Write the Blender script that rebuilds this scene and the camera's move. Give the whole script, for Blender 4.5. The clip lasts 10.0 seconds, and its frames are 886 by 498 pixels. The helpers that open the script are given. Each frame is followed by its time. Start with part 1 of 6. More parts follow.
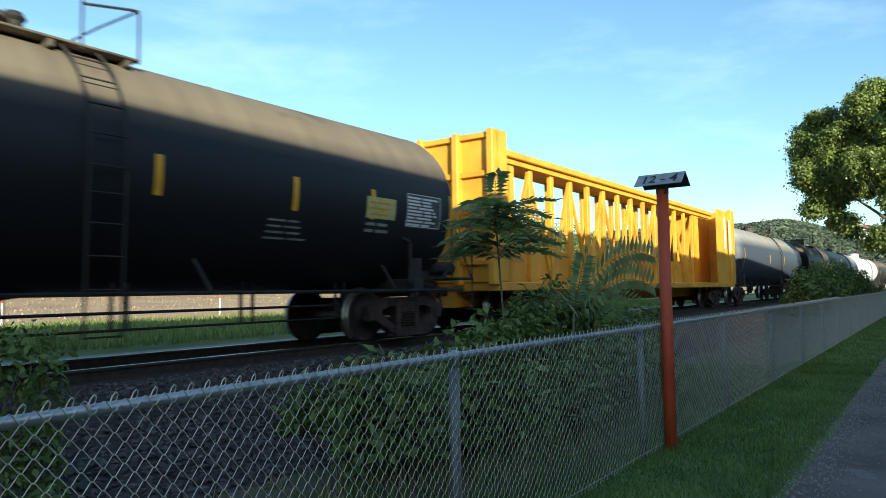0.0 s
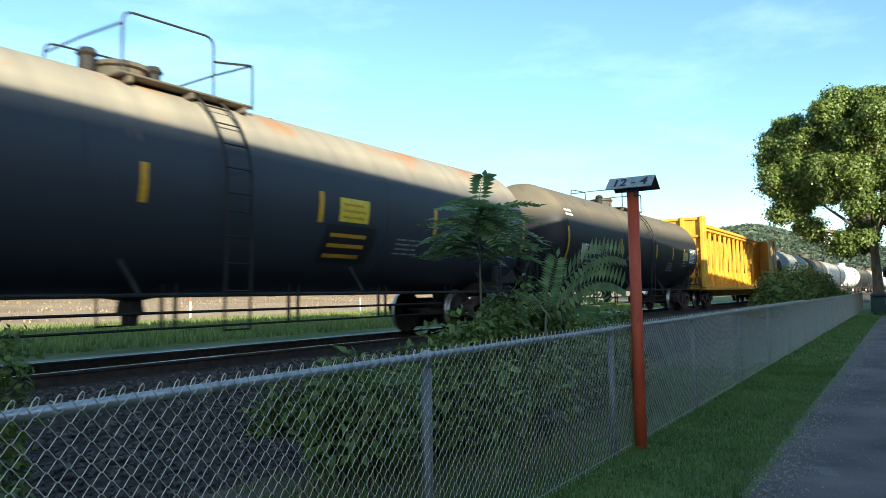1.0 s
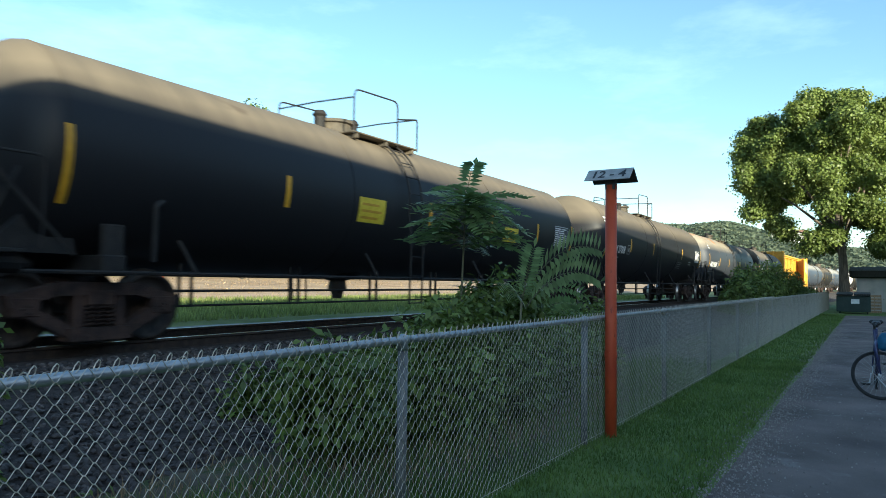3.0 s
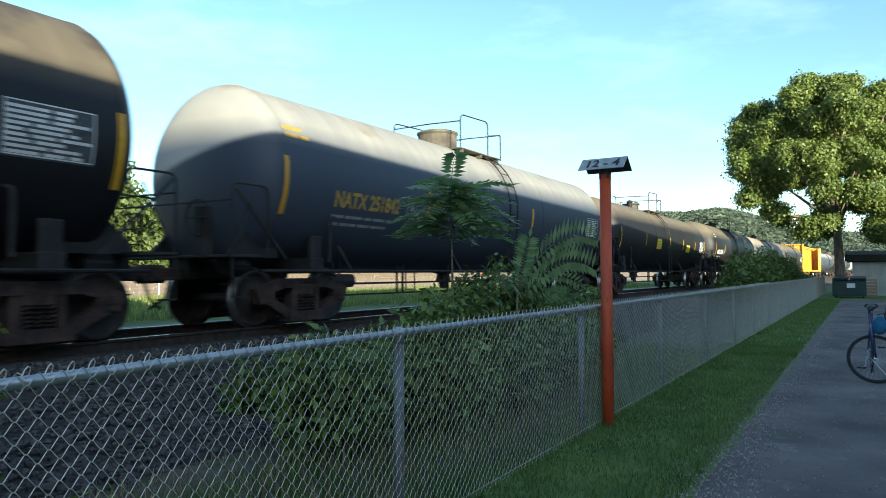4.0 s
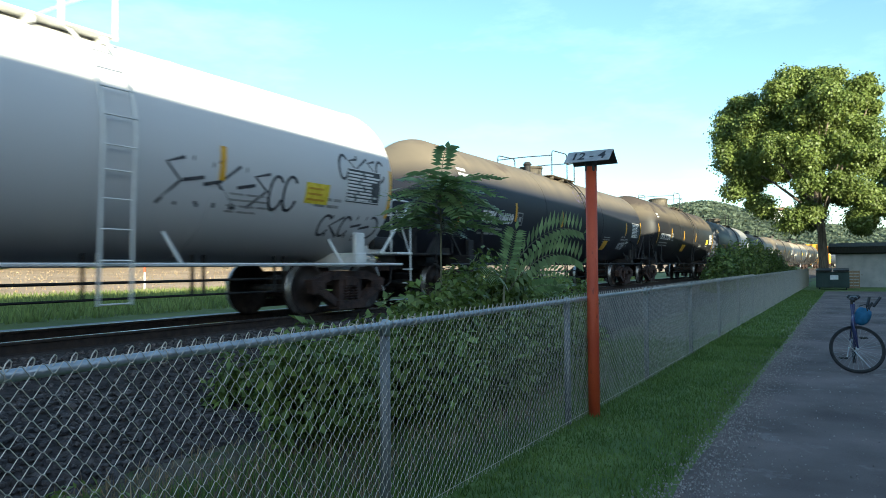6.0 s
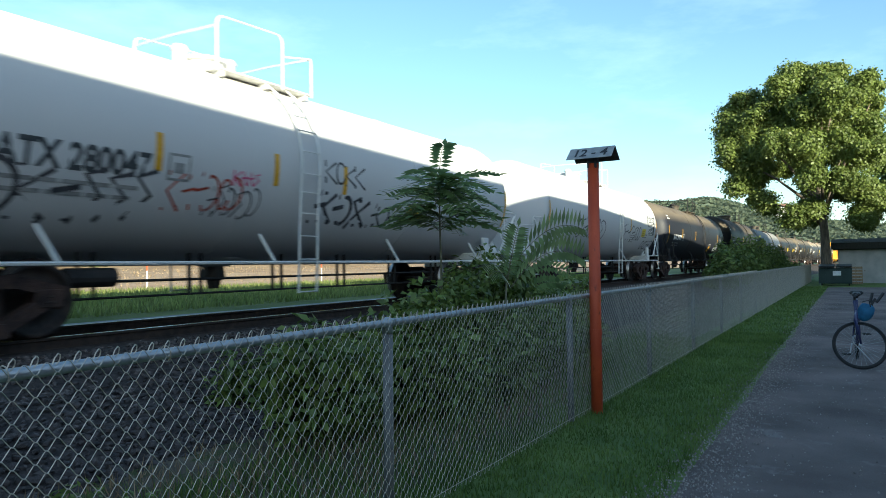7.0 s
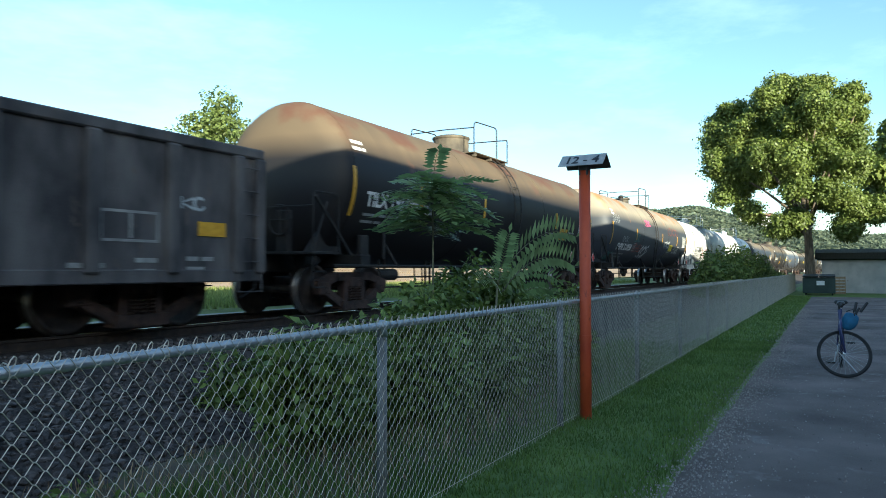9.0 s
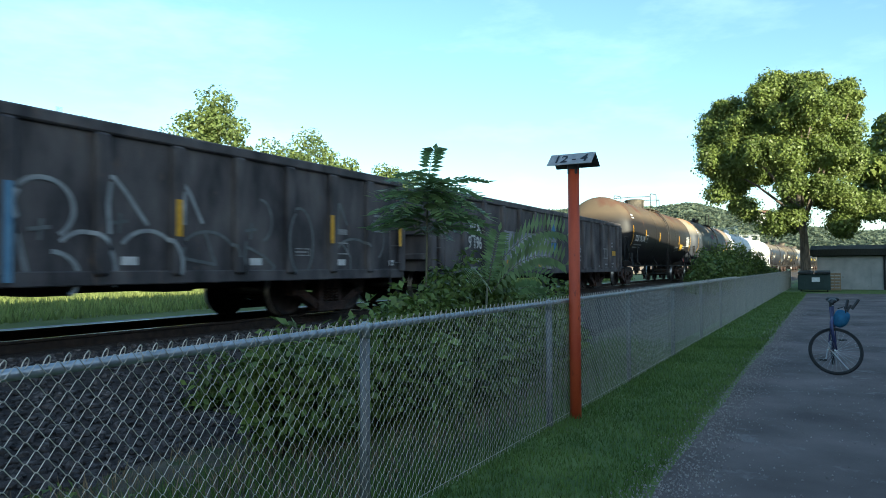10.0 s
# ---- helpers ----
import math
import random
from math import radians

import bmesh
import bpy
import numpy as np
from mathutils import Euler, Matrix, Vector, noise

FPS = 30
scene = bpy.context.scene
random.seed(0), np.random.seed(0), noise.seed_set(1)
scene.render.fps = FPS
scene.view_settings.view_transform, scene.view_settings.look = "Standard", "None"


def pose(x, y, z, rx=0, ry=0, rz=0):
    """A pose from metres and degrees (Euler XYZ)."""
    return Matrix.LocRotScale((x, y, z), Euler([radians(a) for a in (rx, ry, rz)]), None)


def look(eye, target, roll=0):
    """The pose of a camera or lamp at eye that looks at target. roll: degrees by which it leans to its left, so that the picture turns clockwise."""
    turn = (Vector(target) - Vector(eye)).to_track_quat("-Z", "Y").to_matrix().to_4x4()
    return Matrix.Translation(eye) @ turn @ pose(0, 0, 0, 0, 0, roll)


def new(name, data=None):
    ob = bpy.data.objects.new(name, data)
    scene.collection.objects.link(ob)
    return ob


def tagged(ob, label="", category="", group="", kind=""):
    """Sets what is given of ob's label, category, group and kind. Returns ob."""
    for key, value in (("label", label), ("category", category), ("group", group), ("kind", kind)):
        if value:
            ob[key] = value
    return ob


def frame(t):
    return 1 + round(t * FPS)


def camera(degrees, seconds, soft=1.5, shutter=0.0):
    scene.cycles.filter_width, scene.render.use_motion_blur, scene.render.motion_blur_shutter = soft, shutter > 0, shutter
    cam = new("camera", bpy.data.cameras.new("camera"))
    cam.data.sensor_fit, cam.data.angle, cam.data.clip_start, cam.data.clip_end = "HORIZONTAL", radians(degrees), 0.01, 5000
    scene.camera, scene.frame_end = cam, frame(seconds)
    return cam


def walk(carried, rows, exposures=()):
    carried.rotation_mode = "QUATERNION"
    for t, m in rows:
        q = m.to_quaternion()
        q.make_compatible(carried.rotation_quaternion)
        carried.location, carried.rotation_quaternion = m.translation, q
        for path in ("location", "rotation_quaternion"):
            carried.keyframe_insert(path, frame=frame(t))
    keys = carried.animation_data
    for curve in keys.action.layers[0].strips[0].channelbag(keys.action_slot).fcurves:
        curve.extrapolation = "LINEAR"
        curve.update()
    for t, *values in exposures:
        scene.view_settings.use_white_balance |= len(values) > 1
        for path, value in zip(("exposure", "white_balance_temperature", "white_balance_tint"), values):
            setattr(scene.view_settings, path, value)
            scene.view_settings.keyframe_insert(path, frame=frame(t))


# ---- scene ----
cam = camera(65.0, 10.0, soft=0.9, shutter=0.12)
PATH = [
    (0, (0.084, 0.16, 1.577), (1.709, 1.32, 1.698), -0.9),
    (0.5, (0.084, 0.157, 1.571), (1.729, 1.288, 1.695), -0.9),
    (1, (0.076, 0.144, 1.558), (1.743, 1.242, 1.688), -0.9),
    (1.5, (0.074, 0.148, 1.559), (1.759, 1.217, 1.685), -0.5),
    (2, (0.06, 0.145, 1.541), (1.763, 1.186, 1.662), 0.3),
    (2.5, (0.055, 0.158, 1.538), (1.759, 1.2, 1.643), 1.0),
    (4, (0.064, 0.144, 1.544), (1.775, 1.177, 1.615), -0.3),
    (4.5, (0.049, 0.128, 1.536), (1.767, 1.15, 1.601), -0.3),
    (5, (0.076, 0.138, 1.545), (1.802, 1.146, 1.602), -0.4),
    (5.5, (0.067, 0.133, 1.538), (1.797, 1.135, 1.593), -0.4),
    (7, (0.068, 0.136, 1.539), (1.795, 1.144, 1.583), -0.7),
    (7.5, (0.063, 0.15, 1.543), (1.793, 1.153, 1.591), -0.5),
    (8, (-0.022, 0.147, 1.538), (1.726, 1.116, 1.589), -0.2),
    (8.5, (-0.014, 0.146, 1.545), (1.735, 1.115, 1.598), 0.2),
    (9, (0.018, 0.162, 1.531), (1.763, 1.138, 1.59), 0.0),
    (9.5, (0.036, 0.126, 1.541), (1.786, 1.094, 1.595), 0.2),
    (10, (0.077, 0.097, 1.547), (1.826, 1.066, 1.601), -0.3),
]
walk(cam, [(t, look(eye, aim, roll)) for t, eye, aim, roll in PATH],
     [(t, stops, 5440, -4) for t, stops in ((0, 1.12), (1.0, 1.40), (2.5, 1.36), (5.5, 1.62), (7.0, 1.26), (7.5, 1.24), (9.0, 1.53), (10, 1.47))])

# ---- world, sun and exposure ----
SUN_DIR = Vector((0.60, 0.80, -0.22)).normalized()      # the way the light travels
world = bpy.data.worlds.new("sky")
scene.world = world
world.use_nodes = True
wn = world.node_tree
wn.nodes.clear()
w_out = wn.nodes.new("ShaderNodeOutputWorld")
w_bg = wn.nodes.new("ShaderNodeBackground")
w_sky = wn.nodes.new("ShaderNodeTexSky")
w_sky.sky_type = "NISHITA"
w_sky.sun_disc = False
w_sky.sun_elevation = math.asin(-SUN_DIR.z)
w_sky.sun_rotation = math.atan2(-SUN_DIR.x, -SUN_DIR.y)
w_sky.altitude = 200
w_sky.air_density = 1.0
w_sky.dust_density = 1.0
w_sky.ozone_density = 1.1
w_tc = wn.nodes.new("ShaderNodeTexCoord")
w_map = wn.nodes.new("ShaderNodeMapping")
w_map.inputs["Scale"].default_value = (2.0, 2.0, 7.0)
w_noise = wn.nodes.new("ShaderNodeTexNoise")
w_noise.inputs["Scale"].default_value = 1.6
w_noise.inputs["Detail"].default_value = 7
w_noise.inputs["Roughness"].default_value = 0.62
w_ramp = wn.nodes.new("ShaderNodeValToRGB")
w_ramp.color_ramp.elements[0].position = 0.50
w_ramp.color_ramp.elements[0].color = (0, 0, 0, 1)
w_ramp.color_ramp.elements[1].position = 0.78
w_ramp.color_ramp.elements[1].color = (0.16, 0.16, 0.16, 1)
w_mix = wn.nodes.new("ShaderNodeMixRGB")
w_mix.inputs[2].default_value = (8.0, 8.6, 9.2, 1)
wn.links.new(w_tc.outputs["Generated"], w_map.inputs[0])
wn.links.new(w_map.outputs[0], w_noise.inputs["Vector"])
wn.links.new(w_noise.outputs["Fac"], w_ramp.inputs[0])
wn.links.new(w_ramp.outputs[0], w_mix.inputs[0])
wn.links.new(w_sky.outputs[0], w_mix.inputs[1])
wn.links.new(w_mix.outputs[0], w_bg.inputs[0])
w_bg.inputs[1].default_value = 0.11
wn.links.new(w_bg.outputs[0], w_out.inputs[0])

sun = new("sun", bpy.data.lights.new("sun", "SUN"))
sun.data.energy = 5.0
sun.data.angle = radians(0.25)
sun.data.color = (1.0, 0.80, 0.55)
sun.matrix_world = look((0, 0, 40), Vector((0, 0, 40)) + SUN_DIR)


# ---- materials ----
def mat(name, dark, light, scale=6.0, rough=0.7, bump=0.15, metal=0.0, stretch=(1, 1, 1), fine=60.0, detail=6, spots=None, spot_at=0.6, coat=0.0, rand=0.0, thin=0.0):
    """A two-scale noise material: two base colours, grain relief, optional wear patches and variation from piece to piece."""
    m = bpy.data.materials.new(name)
    m.use_nodes = True
    n, l = m.node_tree.nodes, m.node_tree.links
    bsdf = n["Principled BSDF"]
    tc = n.new("ShaderNodeTexCoord")
    mp = n.new("ShaderNodeMapping")
    mp.inputs["Scale"].default_value = stretch
    l.new(tc.outputs["Object"], mp.inputs[0])
    big = n.new("ShaderNodeTexNoise")
    big.inputs["Scale"].default_value = scale
    big.inputs["Detail"].default_value = detail
    l.new(mp.outputs[0], big.inputs["Vector"])
    ramp = n.new("ShaderNodeValToRGB")
    ramp.color_ramp.elements[0].position, ramp.color_ramp.elements[1].position = 0.32, 0.70
    ramp.color_ramp.elements[0].color, ramp.color_ramp.elements[1].color = (*dark, 1), (*light, 1)
    l.new(big.outputs["Fac"], ramp.inputs[0])
    colour = ramp.outputs[0]
    small = n.new("ShaderNodeTexNoise")
    small.inputs["Scale"].default_value = fine
    small.inputs["Detail"].default_value = 3
    l.new(mp.outputs[0], small.inputs["Vector"])
    if spots:
        sp = n.new("ShaderNodeTexNoise")
        sp.inputs["Scale"].default_value = scale * 2.3
        sp.inputs["Detail"].default_value = 8
        sp.inputs["Roughness"].default_value = 0.7
        l.new(mp.outputs[0], sp.inputs["Vector"])
        sr = n.new("ShaderNodeValToRGB")
        sr.color_ramp.elements[0].position, sr.color_ramp.elements[1].position = spot_at, spot_at + 0.08
        l.new(sp.outputs["Fac"], sr.inputs[0])
        mx = n.new("ShaderNodeMixRGB")
        mx.inputs[2].default_value = (*spots, 1)
        l.new(sr.outputs[0], mx.inputs[0])
        l.new(colour, mx.inputs[1])
        colour = mx.outputs[0]
    if rand:
        gi = n.new("ShaderNodeNewGeometry")
        hv = n.new("ShaderNodeHueSaturation")
        mr = n.new("ShaderNodeMapRange")
        mr.inputs["To Min"].default_value, mr.inputs["To Max"].default_value = 1 - rand, 1 + rand
        l.new(gi.outputs["Random Per Island"], mr.inputs["Value"])
        l.new(mr.outputs[0], hv.inputs["Value"])
        l.new(colour, hv.inputs["Color"])
        colour = hv.outputs[0]
    l.new(colour, bsdf.inputs["Base Color"])
    bsdf.inputs["Roughness"].default_value = rough
    bsdf.inputs["Metallic"].default_value = metal
    bsdf.inputs["Coat Weight"].default_value = coat
    if bump:
        bp = n.new("ShaderNodeBump")
        bp.inputs["Strength"].default_value = bump
        bp.inputs["Distance"].default_value = 0.02
        l.new(small.outputs["Fac"], bp.inputs["Height"])
        l.new(bp.outputs[0], bsdf.inputs["Normal"])
    if thin:
        tr = n.new("ShaderNodeBsdfTranslucent")
        l.new(colour, tr.inputs["Color"])
        ms = n.new("ShaderNodeMixShader")
        ms.inputs[0].default_value = thin
        l.new(bsdf.outputs[0], ms.inputs[1])
        l.new(tr.outputs[0], ms.inputs[2])
        l.new(ms.outputs[0], n["Material Output"].inputs[0])
    return m


def tank_mat(name, base, lit_dust, rust, rust_at=0.62, lit_dust_amount=0.6, rough=0.5):
    """Tank paint: base coat, dusty tan upper shell with sunlight painted in, streaked rust and stains that run down."""
    m = bpy.data.materials.new(name)
    m.use_nodes = True
    n, l = m.node_tree.nodes, m.node_tree.links
    bsdf = n["Principled BSDF"]
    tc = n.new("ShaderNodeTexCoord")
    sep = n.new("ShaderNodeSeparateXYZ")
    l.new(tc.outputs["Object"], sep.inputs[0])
    # dusty, sunlit tan painted in with the height on the shell (tank axis at 2.55 m, radius 1.5 m)
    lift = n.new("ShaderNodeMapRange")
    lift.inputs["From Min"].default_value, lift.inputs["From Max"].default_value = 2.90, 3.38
    lift.inputs["To Min"].default_value, lift.inputs["To Max"].default_value = 0.02, lit_dust_amount
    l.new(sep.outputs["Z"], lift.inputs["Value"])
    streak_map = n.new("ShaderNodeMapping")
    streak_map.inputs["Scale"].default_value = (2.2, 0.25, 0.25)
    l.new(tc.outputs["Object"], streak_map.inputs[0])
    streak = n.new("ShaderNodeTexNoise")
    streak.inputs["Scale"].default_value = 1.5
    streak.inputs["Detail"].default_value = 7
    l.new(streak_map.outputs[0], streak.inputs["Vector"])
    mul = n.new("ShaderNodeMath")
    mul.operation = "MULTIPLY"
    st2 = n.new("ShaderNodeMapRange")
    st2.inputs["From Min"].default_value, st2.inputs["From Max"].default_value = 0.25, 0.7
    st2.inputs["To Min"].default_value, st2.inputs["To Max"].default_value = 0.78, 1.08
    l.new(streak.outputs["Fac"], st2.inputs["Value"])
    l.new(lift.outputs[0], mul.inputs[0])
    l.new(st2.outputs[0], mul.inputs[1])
    lit_dusted = n.new("ShaderNodeMixRGB")
    lit_dusted.inputs[1].default_value, lit_dusted.inputs[2].default_value = (*base, 1), (*lit_dust, 1)
    l.new(mul.outputs[0], lit_dusted.inputs[0])
    patch = n.new("ShaderNodeTexNoise")
    patch.inputs["Scale"].default_value = 0.9
    patch.inputs["Detail"].default_value = 9
    patch.inputs["Roughness"].default_value = 0.55
    l.new(tc.outputs["Object"], patch.inputs["Vector"])
    rise = n.new("ShaderNodeMapRange")
    rise.inputs["From Min"].default_value, rise.inputs["From Max"].default_value = 2.2, 4.1
    rise.inputs["To Min"].default_value, rise.inputs["To Max"].default_value = -0.12, 0.12
    l.new(sep.outputs["Z"], rise.inputs["Value"])
    add = n.new("ShaderNodeMath")
    l.new(patch.outputs["Fac"], add.inputs[0])
    l.new(rise.outputs[0], add.inputs[1])
    pr = n.new("ShaderNodeValToRGB")
    pr.color_ramp.elements[0].position, pr.color_ramp.elements[1].position = rust_at, rust_at + 0.14
    l.new(add.outputs[0], pr.inputs[0])
    rusted = n.new("ShaderNodeMixRGB")
    rusted.inputs[2].default_value = (*rust, 1)
    l.new(pr.outputs[0], rusted.inputs[0])
    l.new(lit_dusted.outputs[0], rusted.inputs[1])
    l.new(rusted.outputs[0], bsdf.inputs["Base Color"])
    bsdf.inputs["Specular IOR Level"].default_value = 0.30
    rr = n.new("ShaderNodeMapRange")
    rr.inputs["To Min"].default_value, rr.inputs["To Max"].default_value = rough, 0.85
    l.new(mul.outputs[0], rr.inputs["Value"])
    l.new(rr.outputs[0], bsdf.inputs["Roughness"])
    bp = n.new("ShaderNodeBump")
    bp.inputs["Strength"].default_value, bp.inputs["Distance"].default_value = 0.08, 0.02
    l.new(patch.outputs["Fac"], bp.inputs["Height"])
    l.new(bp.outputs[0], bsdf.inputs["Normal"])
    return m


M_STEEL = mat("galvanised_steel", (0.37, 0.40, 0.43), (0.56, 0.60, 0.64), 9, 0.42, 0.1, 0.75, fine=120)
M_POST = mat("dull_post_steel", (0.17, 0.17, 0.17), (0.29, 0.285, 0.275), 9, 0.6, 0.1, 0.45, fine=120)
M_WIRE = mat("galvanised_wire", (0.49, 0.435, 0.36), (0.70, 0.63, 0.53), 20, 0.45, 0.0, 0.6)
M_ORANGE = mat("orange_post_paint", (0.42, 0.055, 0.018), (0.60, 0.10, 0.03), 5, 0.55, 0.2, spots=(0.16, 0.03, 0.015), spot_at=0.60, stretch=(1, 1, 0.4))
M_SIGN = mat("sign_plate_paint", (0.28, 0.28, 0.28), (0.44, 0.44, 0.43), 12, 0.5, 0.1, spots=(0.25, 0.22, 0.2), spot_at=0.66)
M_SIGNBACK = mat("sign_back_steel", (0.04, 0.04, 0.045), (0.09, 0.09, 0.09), 10, 0.6, 0.1)
M_INK = mat("black_ink", (0.012, 0.012, 0.014), (0.02, 0.02, 0.022), 20, 0.5, 0.0)
M_BLACKSTEEL = mat("grimy_frame_steel", (0.007, 0.007, 0.008), (0.028, 0.024, 0.022), 5, 0.75, 0.3, spots=(0.045, 0.028, 0.02), spot_at=0.6)
M_TRUCK = mat("truck_casting_grime", (0.016, 0.010, 0.009), (0.072, 0.041, 0.032), 6, 0.85, 0.5, spots=(0.085, 0.045, 0.028), spot_at=0.58)
M_WHEEL = mat("wheel_steel", (0.018, 0.014, 0.013), (0.06, 0.044, 0.036), 7, 0.6, 0.2, 0.3)
M_TREAD = mat("wheel_tread_bright", (0.30, 0.29, 0.28), (0.48, 0.46, 0.44), 12, 0.35, 0.05, 0.9)
M_RAILSIDE = mat("rail_side_rust", (0.018, 0.013, 0.011), (0.05, 0.033, 0.025), 9, 0.85, 0.3)
M_RAILTOP = mat("rail_head_bright", (0.38, 0.38, 0.39), (0.60, 0.60, 0.60), 14, 0.25, 0.02, 1.0)
M_TIE = mat("creosote_tie", (0.02, 0.016, 0.013), (0.07, 0.055, 0.042), 4, 0.9, 0.6, stretch=(6, 0.6, 6))
M_STONE = mat("ballast_stone", (0.030, 0.026, 0.026), (0.140, 0.118, 0.110), 14, 0.9, 0.4, rand=0.55)
M_GRIT = mat("pale_path_grit", (0.20, 0.175, 0.16), (0.40, 0.355, 0.325), 20, 0.9, 0.3, rand=0.4)
M_WHITE = mat("white_lettering", (0.55, 0.55, 0.54), (0.74, 0.74, 0.72), 10, 0.6, 0.05)
M_GREYTEXT = mat("faded_lettering", (0.20, 0.20, 0.20), (0.36, 0.36, 0.35), 12, 0.7, 0.05)
M_GOLD = mat("gold_lettering", (0.32, 0.20, 0.03), (0.46, 0.30, 0.06), 12, 0.6, 0.05)
M_DARKTEXT = mat("dark_lettering", (0.03, 0.035, 0.04), (0.08, 0.085, 0.09), 12, 0.7, 0.05)
M_YELLOW = mat("yellow_reflector", (0.55, 0.29, 0.012), (0.72, 0.41, 0.03), 14, 0.4, 0.05)
M_YELLOWPANEL = mat("yellow_panel_paint", (0.58, 0.46, 0.02), (0.75, 0.60, 0.06), 14, 0.5, 0.05)
M_AMBER = mat("amber_panel_paint", (0.42, 0.24, 0.02), (0.60, 0.34, 0.03), 14, 0.5, 0.05)
M_TAN = mat("faded_yellow_panel", (0.40, 0.36, 0.12), (0.55, 0.50, 0.2), 14, 0.5, 0.05)
M_SPRAYWHITE = mat("white_spray_paint", (0.32, 0.34, 0.36), (0.55, 0.57, 0.58), 8, 0.6, 0.05)
M_SPRAYPALE = mat("thin_pale_spray_paint", (0.20, 0.215, 0.225), (0.40, 0.42, 0.43), 5, 0.6, 0.05)
M_SPRAYBLUE = mat("pale_blue_spray_paint", (0.10, 0.22, 0.36), (0.18, 0.32, 0.46), 5, 0.6, 0.05)
M_SPRAYTEAL = mat("teal_spray_paint", (0.05, 0.16, 0.15), (0.10, 0.27, 0.24), 8, 0.6, 0.05)
M_SPRAYFADE = mat("faded_spray_paint", (0.10, 0.11, 0.115), (0.17, 0.18, 0.185), 8, 0.7, 0.05)
M_SPRAYGREY = mat("silver_spray_fill", (0.16, 0.165, 0.175), (0.33, 0.335, 0.34), 5, 0.6, 0.05, spots=(0.09, 0.09, 0.095), spot_at=0.6)
M_SPRAYPURPLE = mat("purple_spray_paint", (0.07, 0.06, 0.12), (0.14, 0.12, 0.22), 8, 0.6, 0.05)
M_SPRAYPINK = mat("pink_spray_paint", (0.5, 0.08, 0.2), (0.65, 0.14, 0.28), 8, 0.6, 0.05)
M_SPRAYRED = mat("red_spray_paint", (0.30, 0.04, 0.02), (0.45, 0.08, 0.04), 8, 0.6, 0.05)
M_SPRAYBLACK = mat("black_spray_paint", (0.03, 0.03, 0.035), (0.08, 0.08, 0.09), 8, 0.6, 0.05)
M_BLUE = mat("blue_sticker", (0.03, 0.13, 0.34), (0.06, 0.2, 0.45), 8, 0.5, 0.05)
M_RED = mat("red_placard", (0.5, 0.03, 0.03), (0.65, 0.06, 0.05), 12, 0.5, 0.05)
M_CENTREBEAM = mat("yellow_car_paint", (0.55, 0.27, 0.02), (0.72, 0.38, 0.035), 1.6, 0.55, 0.1, spots=(0.20, 0.08, 0.02), spot_at=0.64)
M_GONDOLA = mat("gondola_paint", (0.032, 0.030, 0.034), (0.140, 0.127, 0.126), 2.4, 0.8, 0.4, spots=(0.125, 0.095, 0.078), spot_at=0.60, stretch=(1, 1, 0.45))
M_ASPHALT = mat("old_asphalt", (0.100, 0.079, 0.072), (0.255, 0.207, 0.188), 0.8, 0.92, 0.9, spots=(0.25, 0.22, 0.205), spot_at=0.58, fine=90, detail=14)
M_GRASS = mat("mown_grass", (0.095, 0.148, 0.032), (0.185, 0.245, 0.064), 1.6, 0.9, 0.6, fine=150, detail=8)
M_BLADE = mat("grass_blade", (0.104, 0.166, 0.033), (0.20, 0.272, 0.066), 1.3, 0.6, 0.0, rand=0.35, thin=0.45)
M_DRYBLADE = mat("dry_grass_blade", (0.20, 0.14, 0.075), (0.36, 0.26, 0.15), 2.0, 0.7, 0.0, rand=0.3)
M_LEAF = mat("shrub_leaf", (0.118, 0.170, 0.036), (0.235, 0.295, 0.075), 3.0, 0.42, 0.0, rand=0.45, thin=0.35)
M_SUMAC = mat("sumac_leaflet", (0.19, 0.27, 0.10), (0.31, 0.40, 0.16), 3.0, 0.4, 0.0, rand=0.3, thin=0.45)
M_FROND = mat("arching_sumac_leaflet", (0.21, 0.29, 0.12), (0.36, 0.45, 0.20), 5.0, 0.28, 0.0, rand=0.3, thin=0.35)
M_MEADOWBLADE = mat("meadow_grass_blade", (0.16, 0.20, 0.05), (0.30, 0.33, 0.10), 0.8, 0.6, 0.0, rand=0.35, thin=0.45)
M_TREELEAF = mat("shade_tree_leaf", (0.120, 0.165, 0.036), (0.205, 0.255, 0.060), 0.5, 0.5, 0.0, rand=0.3, thin=0.36)
M_BUSHLEAF = mat("lineside_bush_leaf", (0.095, 0.145, 0.030), (0.185, 0.235, 0.052), 0.7, 0.55, 0.0, rand=0.35, thin=0.3)
M_FARLEAF = mat("far_tree_leaf", (0.105, 0.15, 0.042), (0.20, 0.255, 0.078), 0.2, 0.6, 0.0, rand=0.4, thin=0.45)
# distance haze is mixed into this leaf colour: paler, bluer green
M_WOODS = mat("hazed_bluff_leaf", (0.125, 0.160, 0.115), (0.185, 0.225, 0.150), 0.03, 0.9, 0.0, rand=0.05, thin=0.5)
M_DOME = mat("dusty_fitting_paint", (0.05, 0.043, 0.035), (0.15, 0.125, 0.09), 3, 0.8, 0.2)
M_BARK = mat("tree_bark", (0.07, 0.055, 0.04), (0.20, 0.16, 0.115), 5, 0.9, 0.8, stretch=(3, 3, 0.5))
M_STEM = mat("sumac_stem", (0.12, 0.12, 0.07), (0.22, 0.20, 0.12), 8, 0.7, 0.2)
M_SOIL = mat("weedy_soil", (0.070, 0.056, 0.040), (0.16, 0.13, 0.09), 1.5, 0.95, 0.7, spots=(0.065, 0.085, 0.025), spot_at=0.48)
